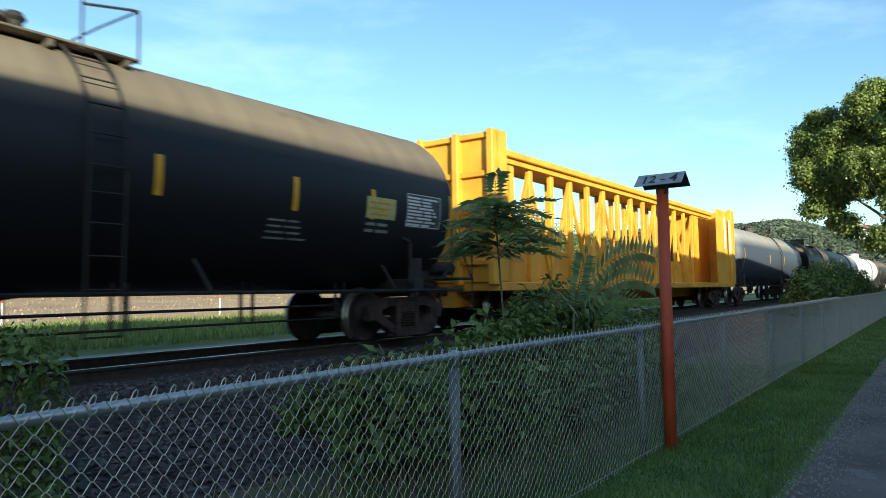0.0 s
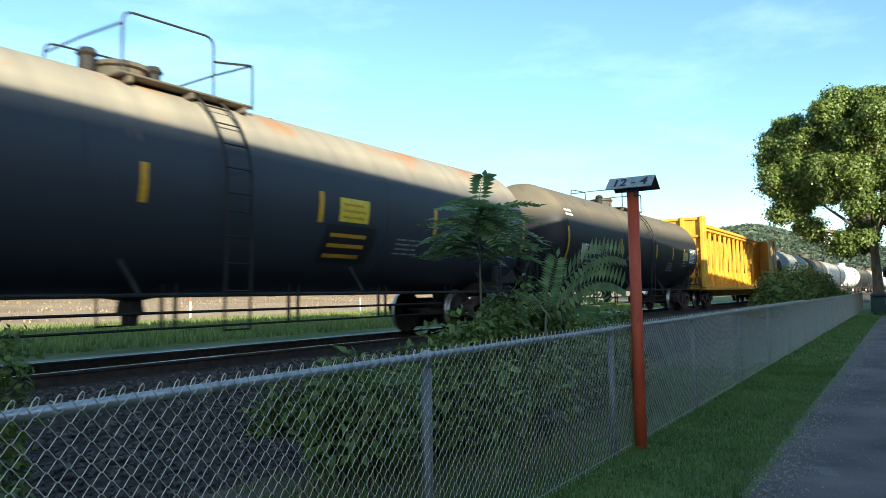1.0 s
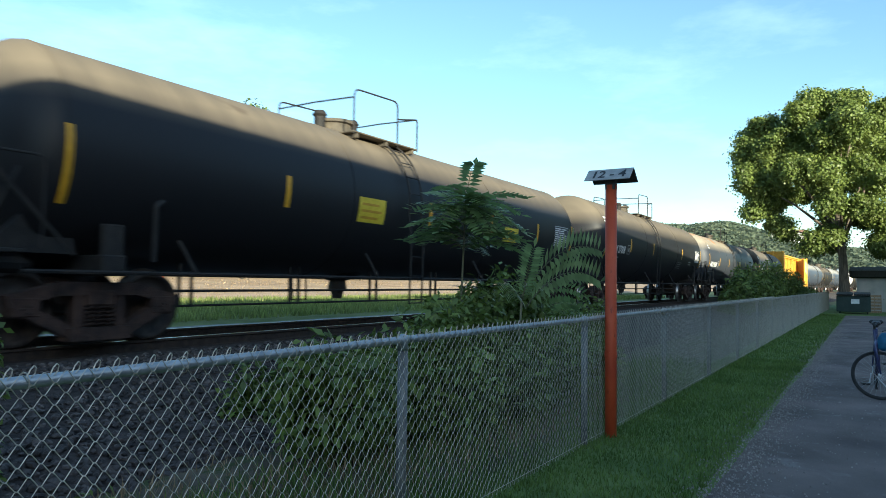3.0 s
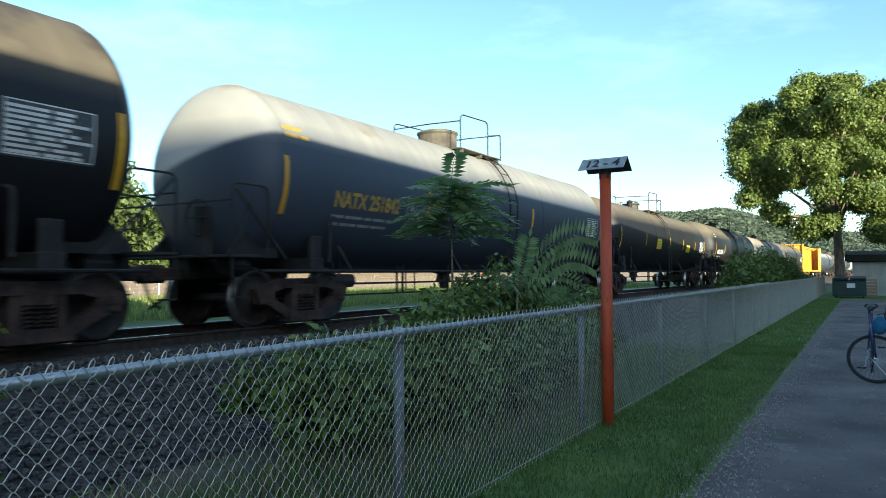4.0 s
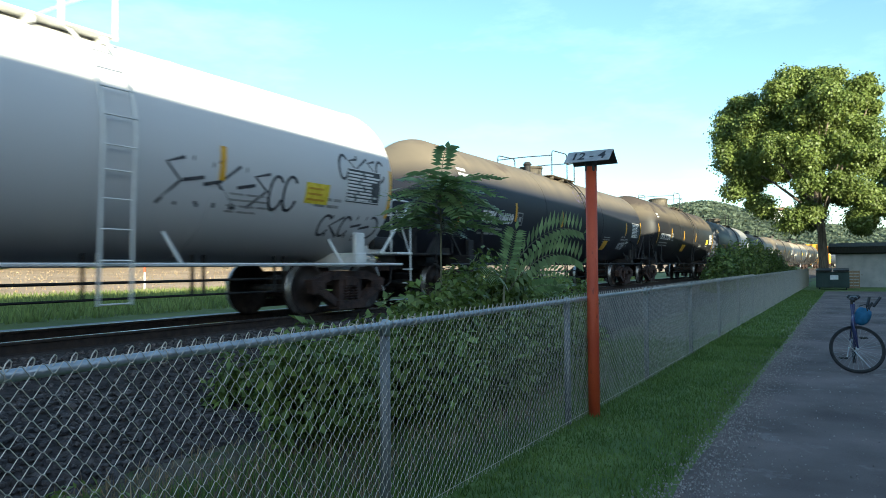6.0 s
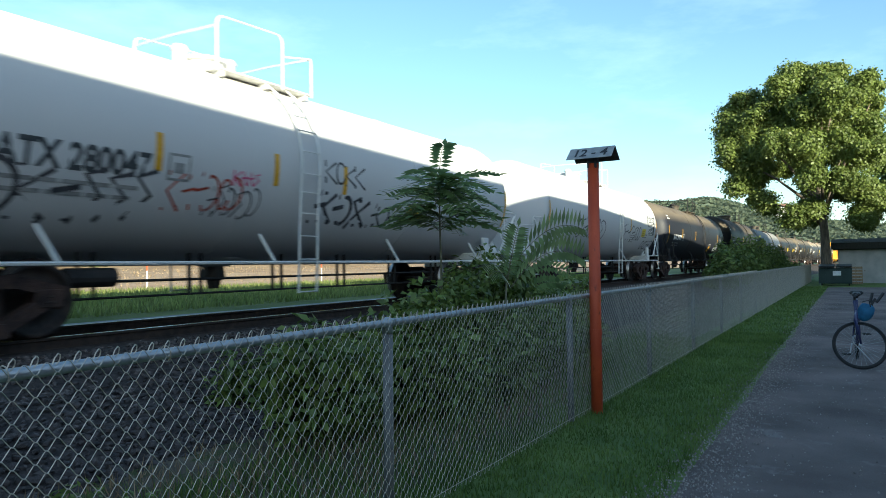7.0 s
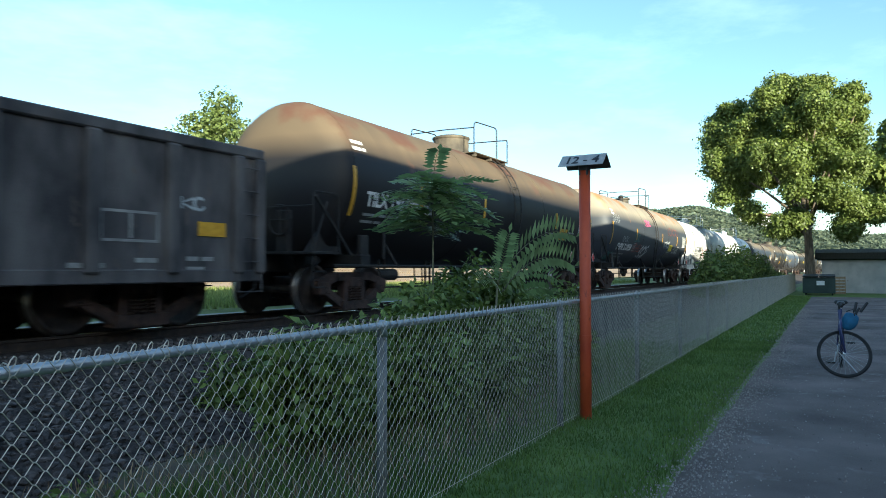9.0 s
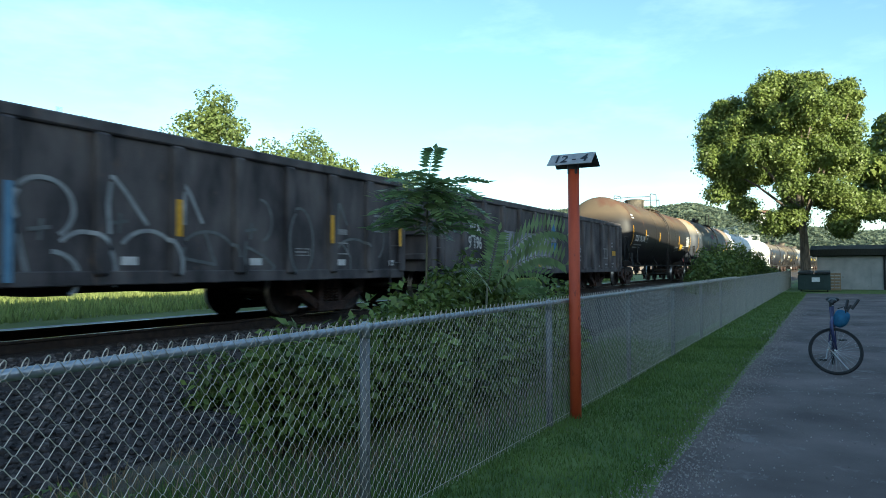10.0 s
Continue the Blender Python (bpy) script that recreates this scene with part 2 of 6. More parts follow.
M_BALLAST = mat("ballast_bed", (0.024, 0.019, 0.018), (0.085, 0.068, 0.061), 14, 0.95, 1.0, fine=45)
M_GRAVELROAD = mat("gravel_road", (0.19, 0.18, 0.175), (0.30, 0.29, 0.28), 2.5, 0.95, 0.5, fine=80)
M_MEADOW = mat("roadside_meadow", (0.11, 0.14, 0.038), (0.22, 0.235, 0.075), 0.5, 0.95, 0.6, fine=60)
M_DRYFIELD = mat("dry_field", (0.34, 0.225, 0.135), (0.52, 0.37, 0.24), 0.25, 0.95, 0.5, spots=(0.16, 0.19, 0.05), spot_at=0.62)
M_GROUND = mat("far_ground", (0.07, 0.10, 0.03), (0.16, 0.17, 0.07), 0.05, 0.95, 0.3)
# slope paled to match, so its haze is in the colour too
M_HILL = mat("hazed_wooded_bluff", (0.12, 0.155, 0.11), (0.18, 0.22, 0.145), 0.06, 0.95, 0.0, fine=0.4, detail=10)
M_DUMPSTER = mat("dark_green_dumpster", (0.012, 0.028, 0.024), (0.028, 0.05, 0.042), 2, 0.6, 0.15)
M_STUCCO = mat("pale_block_wall", (0.36, 0.35, 0.33), (0.50, 0.48, 0.45), 1.5, 0.9, 0.25, spots=(0.28, 0.25, 0.22), spot_at=0.62)
M_ROOF = mat("dark_roof_shingle", (0.014, 0.015, 0.012), (0.032, 0.033, 0.026), 4, 0.9, 0.5, stretch=(1, 6, 1))
M_TRIM = mat("white_trim_paint", (0.62, 0.62, 0.60), (0.78, 0.78, 0.76), 5, 0.5, 0.05)
M_WOOD = mat("pallet_wood", (0.22, 0.15, 0.08), (0.36, 0.26, 0.15), 4, 0.8, 0.3, stretch=(1, 6, 6))
M_WAREHOUSE = mat("warehouse_brick", (0.20, 0.10, 0.07), (0.30, 0.17, 0.12), 1.5, 0.9, 0.3)
M_RUBBER = mat("tyre_rubber", (0.012, 0.012, 0.012), (0.03, 0.03, 0.03), 20, 0.8, 0.1)
M_BIKEBLUE = mat("bike_frame_blue", (0.03, 0.04, 0.12), (0.05, 0.06, 0.18), 12, 0.35, 0.0, coat=0.5)
M_BAG = mat("blue_bag_fabric", (0.025, 0.11, 0.22), (0.04, 0.17, 0.32), 15, 0.7, 0.4)
M_CHROME = mat("bike_metal", (0.45, 0.45, 0.46), (0.62, 0.62, 0.62), 12, 0.3, 0.0, 0.9)
M_PLASTIC = mat("black_plastic", (0.012, 0.012, 0.013), (0.03, 0.03, 0.03), 12, 0.5, 0.05)

# the second colour of each holds the dusty top and its sunlit look
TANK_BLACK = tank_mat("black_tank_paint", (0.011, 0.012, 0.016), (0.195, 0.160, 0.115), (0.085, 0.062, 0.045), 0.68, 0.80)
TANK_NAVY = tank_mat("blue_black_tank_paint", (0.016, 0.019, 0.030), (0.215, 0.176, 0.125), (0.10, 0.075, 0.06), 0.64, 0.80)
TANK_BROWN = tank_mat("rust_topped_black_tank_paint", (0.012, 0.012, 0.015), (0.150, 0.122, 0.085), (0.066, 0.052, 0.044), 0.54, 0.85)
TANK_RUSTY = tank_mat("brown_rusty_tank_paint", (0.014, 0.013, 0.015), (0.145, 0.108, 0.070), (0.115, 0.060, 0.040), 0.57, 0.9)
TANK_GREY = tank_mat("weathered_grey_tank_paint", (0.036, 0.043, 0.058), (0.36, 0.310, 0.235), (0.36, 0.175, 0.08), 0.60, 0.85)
# a pale tank: its dark base colour stands for shade on the side
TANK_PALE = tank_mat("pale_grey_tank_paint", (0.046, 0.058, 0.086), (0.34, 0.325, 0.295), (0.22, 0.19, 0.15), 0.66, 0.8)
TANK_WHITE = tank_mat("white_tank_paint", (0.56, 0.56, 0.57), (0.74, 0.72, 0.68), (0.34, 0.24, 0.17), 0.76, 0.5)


# ---- mesh helpers ----
def mesh_of(bm, material, smooth=False):
    me = bpy.data.meshes.new("shape")
    bm.to_mesh(me)
    bm.free()
    for mt in (material if isinstance(material, (list, tuple)) else (material,)):
        me.materials.append(mt)
    if smooth:
        for p in me.polygons:
            p.use_smooth = True
    return me


def part(name, bm, material, parent=None, label="", smooth=False, at=None):
    """Links a bmesh, or ready mesh data, as one mesh object under a thing or part."""
    me = bm if isinstance(bm, bpy.types.Mesh) else mesh_of(bm, material, smooth)
    ob = new(name, me)
    if parent is not None:
        ob.parent = parent
    if at is not None:
        ob.matrix_basis = at
    if label:
        tagged(ob, label)
    return ob


def add_box(bm, x0, x1, y0, y1, z0, z1, bev=0.0, m=None):
    r = bmesh.ops.create_cube(bm, size=1)
    vs = r["verts"]
    for v in vs:
        v.co = Vector(((x0 + x1) / 2 + v.co.x * (x1 - x0), (y0 + y1) / 2 + v.co.y * (y1 - y0), (z0 + z1) / 2 + v.co.z * (z1 - z0)))
    if bev:
        es = list({e for v in vs for e in v.link_edges})
        r2 = bmesh.ops.bevel(bm, geom=es, offset=bev, segments=1, affect="EDGES")
        vs = list({v for f in r2["faces"] for v in f.verts} | {v for v in vs if v.is_valid})
    if m is not None:
        bmesh.ops.transform(bm, matrix=m, verts=[v for v in vs if v.is_valid])
    return bm


def box(x0, x1, y0, y1, z0, z1, bev=0.0):
    return add_box(bmesh.new(), x0, x1, y0, y1, z0, z1, bev)


def add_tube(bm, pts, r, n=8, caps=True, r_end=None):
    """A round tube along a run of points."""
    pts = [Vector(p) for p in pts]
    rings = []
    up = None
    for i, p in enumerate(pts):
        d = (pts[min(i + 1, len(pts) - 1)] - pts[max(i - 1, 0)]).normalized()
        if up is None:
            up = d.orthogonal().normalized()
        up = (up - d * up.dot(d)).normalized()
        side = d.cross(up)
        rr = r if r_end is None else r + (r_end - r) * i / max(1, len(pts) - 1)
        rings.append([bm.verts.new(p + (up * math.cos(2 * math.pi * k / n) + side * math.sin(2 * math.pi * k / n)) * rr) for k in range(n)])
    for a, b in zip(rings, rings[1:]):
        for k in range(n):
            bm.faces.new((a[k], a[(k + 1) % n], b[(k + 1) % n], b[k]))
    if caps:
        bm.faces.new(list(reversed(rings[0])))
        bm.faces.new(rings[-1])
    return bm


def tube(pts, r, n=8):
    return add_tube(bmesh.new(), pts, r, n)


def rounded(pts, r=0.12, steps=4):
    """Rounds the corners of a run of points."""
    pts = [Vector(p) for p in pts]
    out = [pts[0]]
    for a, b, c in zip(pts, pts[1:], pts[2:]):
        d1, d2 = (a - b), (c - b)
        q = min(r, d1.length * 0.45, d2.length * 0.45)
        p1, p2 = b + d1.normalized() * q, b + d2.normalized() * q
        for k in range(steps + 1):
            t = k / steps
            out.append(p1 * (1 - t) ** 2 + b * 2 * t * (1 - t) + p2 * t * t)
    out.append(pts[-1])
    return out


def lathe(profile, n=40, axis="x"):
    """Revolves (along, radius) pairs about an axis."""
    bm = bmesh.new()
    rings = []
    for a, r in profile:
        ring = []
        for k in range(n):
            c, s = math.cos(2 * math.pi * k / n) * r, math.sin(2 * math.pi * k / n) * r
            co = (a, c, s) if axis == "x" else (c, a, s) if axis == "y" else (c, s, a)
            ring.append(bm.verts.new(co))
        rings.append(ring)
    for a, b in zip(rings, rings[1:]):
        for k in range(n):
            bm.faces.new((a[k], b[k], b[(k + 1) % n], a[(k + 1) % n]))
    bm.faces.new(rings[0])
    bm.faces.new(list(reversed(rings[-1])))
    bmesh.ops.recalc_face_normals(bm, faces=bm.faces)
    return bm


def soup(verts, faces, material, smooth=False):
    me = bpy.data.meshes.new("shape")
    me.from_pydata([tuple(v) for v in verts], [], [tuple(f) for f in faces])
    me.materials.append(material)
    if smooth:
        me.polygons.foreach_set("use_smooth", [True] * len(me.polygons))
    me.update()
    return me


def fast_mesh(V, n_per, material):
    """Many loose n-gons of n_per corners from one array of corners."""
    V = np.asarray(V, dtype=np.float32).reshape(-1, 3)
    nf = len(V) // n_per
    me = bpy.data.meshes.new("shape")
    me.vertices.add(len(V))
    me.vertices.foreach_set("co", V.ravel())
    me.loops.add(nf * n_per)
    me.loops.foreach_set("vertex_index", np.arange(nf * n_per, dtype=np.int32))
    me.polygons.add(nf)
    me.polygons.foreach_set("loop_start", np.arange(0, nf * n_per, n_per, dtype=np.int32))
    me.polygons.foreach_set("loop_total", np.full(nf, n_per, dtype=np.int32))
    me.materials.append(material)
    me.update(calc_edges=True)
    return me


def leaves(centres, size, rng, material, droop=0.3, longer=1.7, outward=None, scatter=0.52):
    """Leaf blades: each a folded rhombus of two triangles pairs, turned at random."""
    c = np.asarray(centres)
    n = len(c)
    d = rng.normal(size=(n, 3))
    face = rng.normal(size=(n, 3))
    if outward is not None:
        # the blades lie like shingles on the clump, turned to the light
        face = face * scatter + outward + np.array([0, 0, 0.40])
        d = d * 0.8 + outward * 0.35
    d[:, 2] -= droop
    face /= np.linalg.norm(face, axis=1, keepdims=True) + 1e-9
    d -= face * np.sum(d * face, axis=1, keepdims=True) * 0.85
    d /= np.linalg.norm(d, axis=1, keepdims=True) + 1e-9
    s = np.cross(d, face)
    s /= np.linalg.norm(s, axis=1, keepdims=True) + 1e-9
    up = np.cross(s, d)
    L = size * rng.uniform(0.65, 1.25, (n, 1))
    W = L / longer * 0.5
    a, b = c, c + d * L
    mid = c + d * L * 0.45
    l_, r_ = mid + s * W + up * W * 0.35, mid - s * W + up * W * 0.35
    quads = np.stack([a, l_, b, r_], axis=1)
    return fast_mesh(quads.reshape(-1, 3), 4, material)


def empty(name, m, label, category, group=""):
    e = new(name)
    e.empty_display_size = 0.3
    e.matrix_basis = m
    return tagged(e, label, category, group)


def lettering(text, height, bold=0.0):
    """A flat mesh of the words in the built-in font, as (vertices, faces), from x = 0 and centred in height."""
    cu = bpy.data.curves.new("letters", "FONT")
    cu.body = text
    cu.size = height / 0.69
    cu.offset = bold
    cu.resolution_u = 3
    ob = bpy.data.objects.new("letters", cu)
    me = ob.to_mesh()
    vs = [v.co.copy() for v in me.vertices]
    fs = [tuple(p.vertices) for p in me.polygons]
    ob.to_mesh_clear()
    bpy.data.objects.remove(ob)
    bpy.data.curves.remove(cu)
    for v in vs:
        v.y -= height / 2
    return vs, fs


def stroke(points, width):
    """A flat ribbon along a run of (u, v) points, as (vertices, faces)."""
    p = [Vector((a, b)) for a, b in points]
    vs, fs = [], []
    for i, q in enumerate(p):
        d = (p[min(i + 1, len(p) - 1)] - p[max(i - 1, 0)])
        d = d.normalized() if d.length else Vector((1, 0))
        nrm = Vector((-d.y, d.x)) * width / 2
        vs += [Vector((q.x + nrm.x, q.y + nrm.y, 0)), Vector((q.x - nrm.x, q.y - nrm.y, 0))]
    for i in range(len(p) - 1):
        fs.append((2 * i, 2 * i + 1, 2 * i + 3, 2 * i + 2))
    return vs, fs


def panel(u0, u1, v0, v1, nu=2, nv=4):
    vs = [Vector((u0 + (u1 - u0) * i / nu, v0 + (v1 - v0) * j / nv, 0)) for j in range(nv + 1) for i in range(nu + 1)]
    fs = [(j * (nu + 1) + i, j * (nu + 1) + i + 1, (j + 1) * (nu + 1) + i + 1, (j + 1) * (nu + 1) + i) for j in range(nv) for i in range(nu)]
    return vs, fs


# ---- the ground, path, track bed and distance ----
RNG = np.random.default_rng(7)
TRACK_Y, RAIL_Z = 9.4, 0.70
BEND_START, BEND = 30.0, 0.00028


def track_shift(x):
    """How far the track has swung towards the path at x: straight at first, then a wide curve."""
    return -BEND * max(0.0, x - BEND_START) ** 2


def track_yaw(x):
    return math.degrees(math.atan(-2 * BEND * max(0.0, x - BEND_START)))


def strip(name, profile, x0, x1, step, material, label, wobble=0.0, kind="structure", bends=False):
    """A long sheet along the track: (y, z) pairs across, swept from x0 to x1."""
    xs = np.arange(x0, x1 + step / 2, step)
    vs, fs, n = [], [], len(profile)
    for x in xs:
        for y, z in profile:
            w = wobble * noise.noise((x * 0.9, y * 1.3, 3.0))
            vs.append((x, y + w * 0.8 + (track_shift(x) if bends else 0.0), z + w * 0.25))
    for i in range(len(xs) - 1):
        for j in range(n - 1):
            a = i * n + j
            fs.append((a, a + n, a + n + 1, a + 1))
    ob = new(name, soup(vs, fs, material, smooth=True))
    return tagged(ob, label, name.split("_")[0], kind=kind)


def build_ground():
    # one sheet to the horizon; it lies low under the bed and rises beyond the track
    strip("ground", [(-2500, -0.03), (-60, -0.03), (3.4, -0.03), (4.6, 0.02), (6.6, 0.25), (8, 0.3), (12.4, 0.36), (26, 0.36), (60, 0.5), (3000, 2.0)],
          -1500, 3500, 50, M_GROUND, "flat open ground of grass and soil reaching the horizon")
    strip("pavement", [(-13.9, 0.004), (-4, 0.012), (-1, 0.02), (0.9, 0.012), (1.26, -0.01)], -14, 44, 0.5, M_ASPHALT, "worn grey asphalt path with a crumbling edge", 0.06)
    strip("grass_verge", [(1.05, -0.02), (1.32, 0.012), (1.9, 0.018), (2.5, 0.01), (3.0, -0.015)], -14, 70, 0.5, M_GRASS, "mown green grass verge along the fence", 0.05)
    strip("grass_yard", [(-9, -0.025), (-8, 0.0), (0.9, 0.0), (1.2, -0.028)], 43.2, 75, 0.5, M_GRASS, "mown grass yard at the end of the path", 0.12)
    strip("soil", [(2.5, -0.02), (2.9, 0.0), (3.6, 0.02), (4.4, 0.08), (5.0, 0.02)], -14, 70, 0.5, M_SOIL, "weedy bare soil between fence and ballast", 0.15)
    strip("ballast", [(3.9, -0.1), (4.5, 0.02), (5.5, 0.18), (6.6, 0.40), (7.3, 0.52), (8.0, 0.54), (11.0, 0.54), (12.2, 0.40), (12.8, 0.3)], -60, 420, 0.6, M_BALLAST, "sloping bed of grey crushed stone ballast", 0.10, bends=True)
    strip("gravel_road", [(12.0, 0.30), (12.5, 0.40), (14.0, 0.41), (14.6, 0.33)], -60, 400, 2.0, M_GRAVELROAD, "pale gravel service road beside the track", 0.10, bends=True)
    strip("meadow", [(13.9, 0.34), (14.5, 0.43), (20, 0.5), (27, 0.5), (30, 0.42)], -60, 400, 2.0, M_MEADOW, "uncut green grass meadow beyond the track", 0.3, bends=True)
    strip("dry_field", [(26.5, 0.40), (29, 0.54), (45, 0.9), (72, 1.9), (110, 2.0)], -60, 420, 4.0, M_DRYFIELD, "bare tan field of dry grass in the sun", 0.4, bends=True)


def build_stones():
    """Loose ballast stones on the slope towards the fence."""
    base = bmesh.new()
    bmesh.ops.create_icosphere(base, subdivisions=1, radius=1.0)
    bv = np.array([v.co[:] for v in base.verts])
    bf = np.array([[v.index for v in f.verts] for f in base.faces])
    base.free()
    ballast = bpy.data.objects["ballast"]
    kinds = []
    for k in range(8):
        p = bv * (1 + RNG.normal(0, 0.16, (len(bv), 1))) * np.array([RNG.uniform(0.8, 1.3), RNG.uniform(0.8, 1.2), RNG.uniform(0.55, 0.85)])
        kinds.append(soup(p, bf.tolist(), M_STONE))
    V, F, off = [], [], 0
    prof_y, prof_z = [3.9, 4.5, 5.5, 6.6, 7.3, 8.0], [-0.1, 0.02, 0.18, 0.40, 0.52, 0.54]
    for k in range(9000):
        x = RNG.uniform(0.6, 16)
        y = RNG.uniform(4.2, 8.2) if k % 3 else RNG.uniform(4.0, 6.5)
        z = np.interp(y, prof_y, prof_z)
        s = RNG.uniform(0.018, 0.05) * np.array([RNG.uniform(0.7, 1.4), RNG.uniform(0.7, 1.3), RNG.uniform(0.5, 0.9)])
        a = RNG.uniform(0, 6.28)
        p = bv * (1 + RNG.normal(0, 0.16, (len(bv), 1))) * s
        rot = np.array([[math.cos(a), -math.sin(a), 0], [math.sin(a), math.cos(a), 0], [0, 0, 1]])
        if k < 300:
            x, y = RNG.uniform(1.4, 6.0), RNG.uniform(4.3, 5.9)
            z = np.interp(y, prof_y, prof_z)
            m = pose(x, y, z + 0.015, RNG.uniform(-25, 25), RNG.uniform(-25, 25), RNG.uniform(0, 360)) @ Matrix.Scale(RNG.uniform(0.028, 0.05), 4)
            part("stone", kinds[k % 8], None, ballast, at=m)
            continue
        V.append(p @ rot.T + np.array([x, y, z + 0.012]))
        F.append(bf + off)
        off += len(bv)
    V, F = np.concatenate(V), np.concatenate(F)
    me = fast_mesh(V[F.ravel()], 3, M_STONE)
    tagged(new("ballast_stones", me), "loose crushed grey ballast stones on the track slope", "gravel", kind="stuff")


def build_edge_gravel():
    """Crumbled asphalt and grit along the edge of the path."""
    rng = np.random.default_rng(19)
    n = 17000
    x = 2.5 + 28 * rng.uniform(0, 1, n) ** 1.7
    y = np.where(rng.uniform(0, 1, n) < 0.75, 1.10 + rng.normal(0, 0.15, n), rng.uniform(-2.5, 1.1, n))
    r = rng.uniform(0.004, 0.012, n)
    tet = np.array([[1, 0, -0.5], [-0.5, 0.87, -0.5], [-0.5, -0.87, -0.5], [0, 0, 0.8]])
    a = rng.uniform(0, 6.28, n)
    c, s = np.cos(a), np.sin(a)
    rot = np.stack([np.stack([c, -s, 0 * a], 1), np.stack([s, c, 0 * a], 1), np.stack([0 * a, 0 * a, 1 + 0 * a], 1)], 1)
    P = np.einsum("nij,kj->nki", rot, tet) * r[:, None, None] + np.stack([x, y, 0.018 + r * 0.4], 1)[:, None, :]
    F = np.array([[0, 1, 3], [1, 2, 3], [2, 0, 3]])
    me = fast_mesh(P[:, F.ravel(), :].reshape(-1, 3), 3, M_GRIT)
    tagged(new("path_grit", me), "loose grit and crumbled asphalt on the path", "gravel", kind="stuff")


def build_track():
    track = empty("railway_track", pose(0, TRACK_Y, RAIL_Z), "pair of worn steel rails on dark wooden ties", "railway track")
    prof = [(-0.07, -0.175), (0.07, -0.175), (0.07, -0.16), (0.012, -0.14), (0.012, -0.045), (0.036, -0.035), (0.036, -0.008), (0.026, 0.0), (-0.026, 0.0), (-0.036, -0.008), (-0.036, -0.035), (-0.012, -0.045), (-0.012, -0.14), (-0.07, -0.16)]
    for side in (-1, 1):
        bm = bmesh.new()
        ends = []
        for x in [-60, 0] + list(range(30, 421, 15)):
            ends.append([bm.verts.new((x, side * 0.7535 + a + track_shift(x), b)) for a, b in prof])
        for e0, e1 in zip(ends, ends[1:]):
            for k in range(len(prof)):
                f = bm.faces.new((e0[k], e1[k], e1[(k + 1) % len(prof)], e0[(k + 1) % len(prof)]))
                f.material_index = 1 if k == 7 else 0
        bmesh.ops.recalc_face_normals(bm, faces=bm.faces)
        part("rail", bm, (M_RAILSIDE, M_RAILTOP), track)
    tie = mesh_of(box(-0.115, 0.115, -1.3, 1.3, -0.30, -0.165, 0.012), M_TIE)
    plate = mesh_of(box(-0.09, 0.09, -0.18, 0.18, -0.178, -0.158, 0.004), M_RAILSIDE)
    for k in range(150):
        x = -8 + k * 0.533
        t = part("tie", tie, None, track, at=pose(x, track_shift(x), 0, 0, 0, track_yaw(x) + RNG.uniform(-1, 1)))
        if k < 60:
            for side in (-1, 1):
                part("tie_plate", plate, None, t, at=pose(0, side * 0.7535, 0))
    rest = bmesh.new()
    for k in range(250):
        x = 72 + k * 0.533
        y = track_shift(x)
        add_box(rest, x - 0.115, x + 0.115, y - 1.3, y + 1.3, -0.30, -0.165)
    tagged(part("far_ties", rest, M_TIE, track), kind="stuff")


# ---- fence along the verge ----
FENCE_Y, FENCE_TOP, POST_STEP, FIRST_POST = 2.474, 1.20, 3.05, 3.42


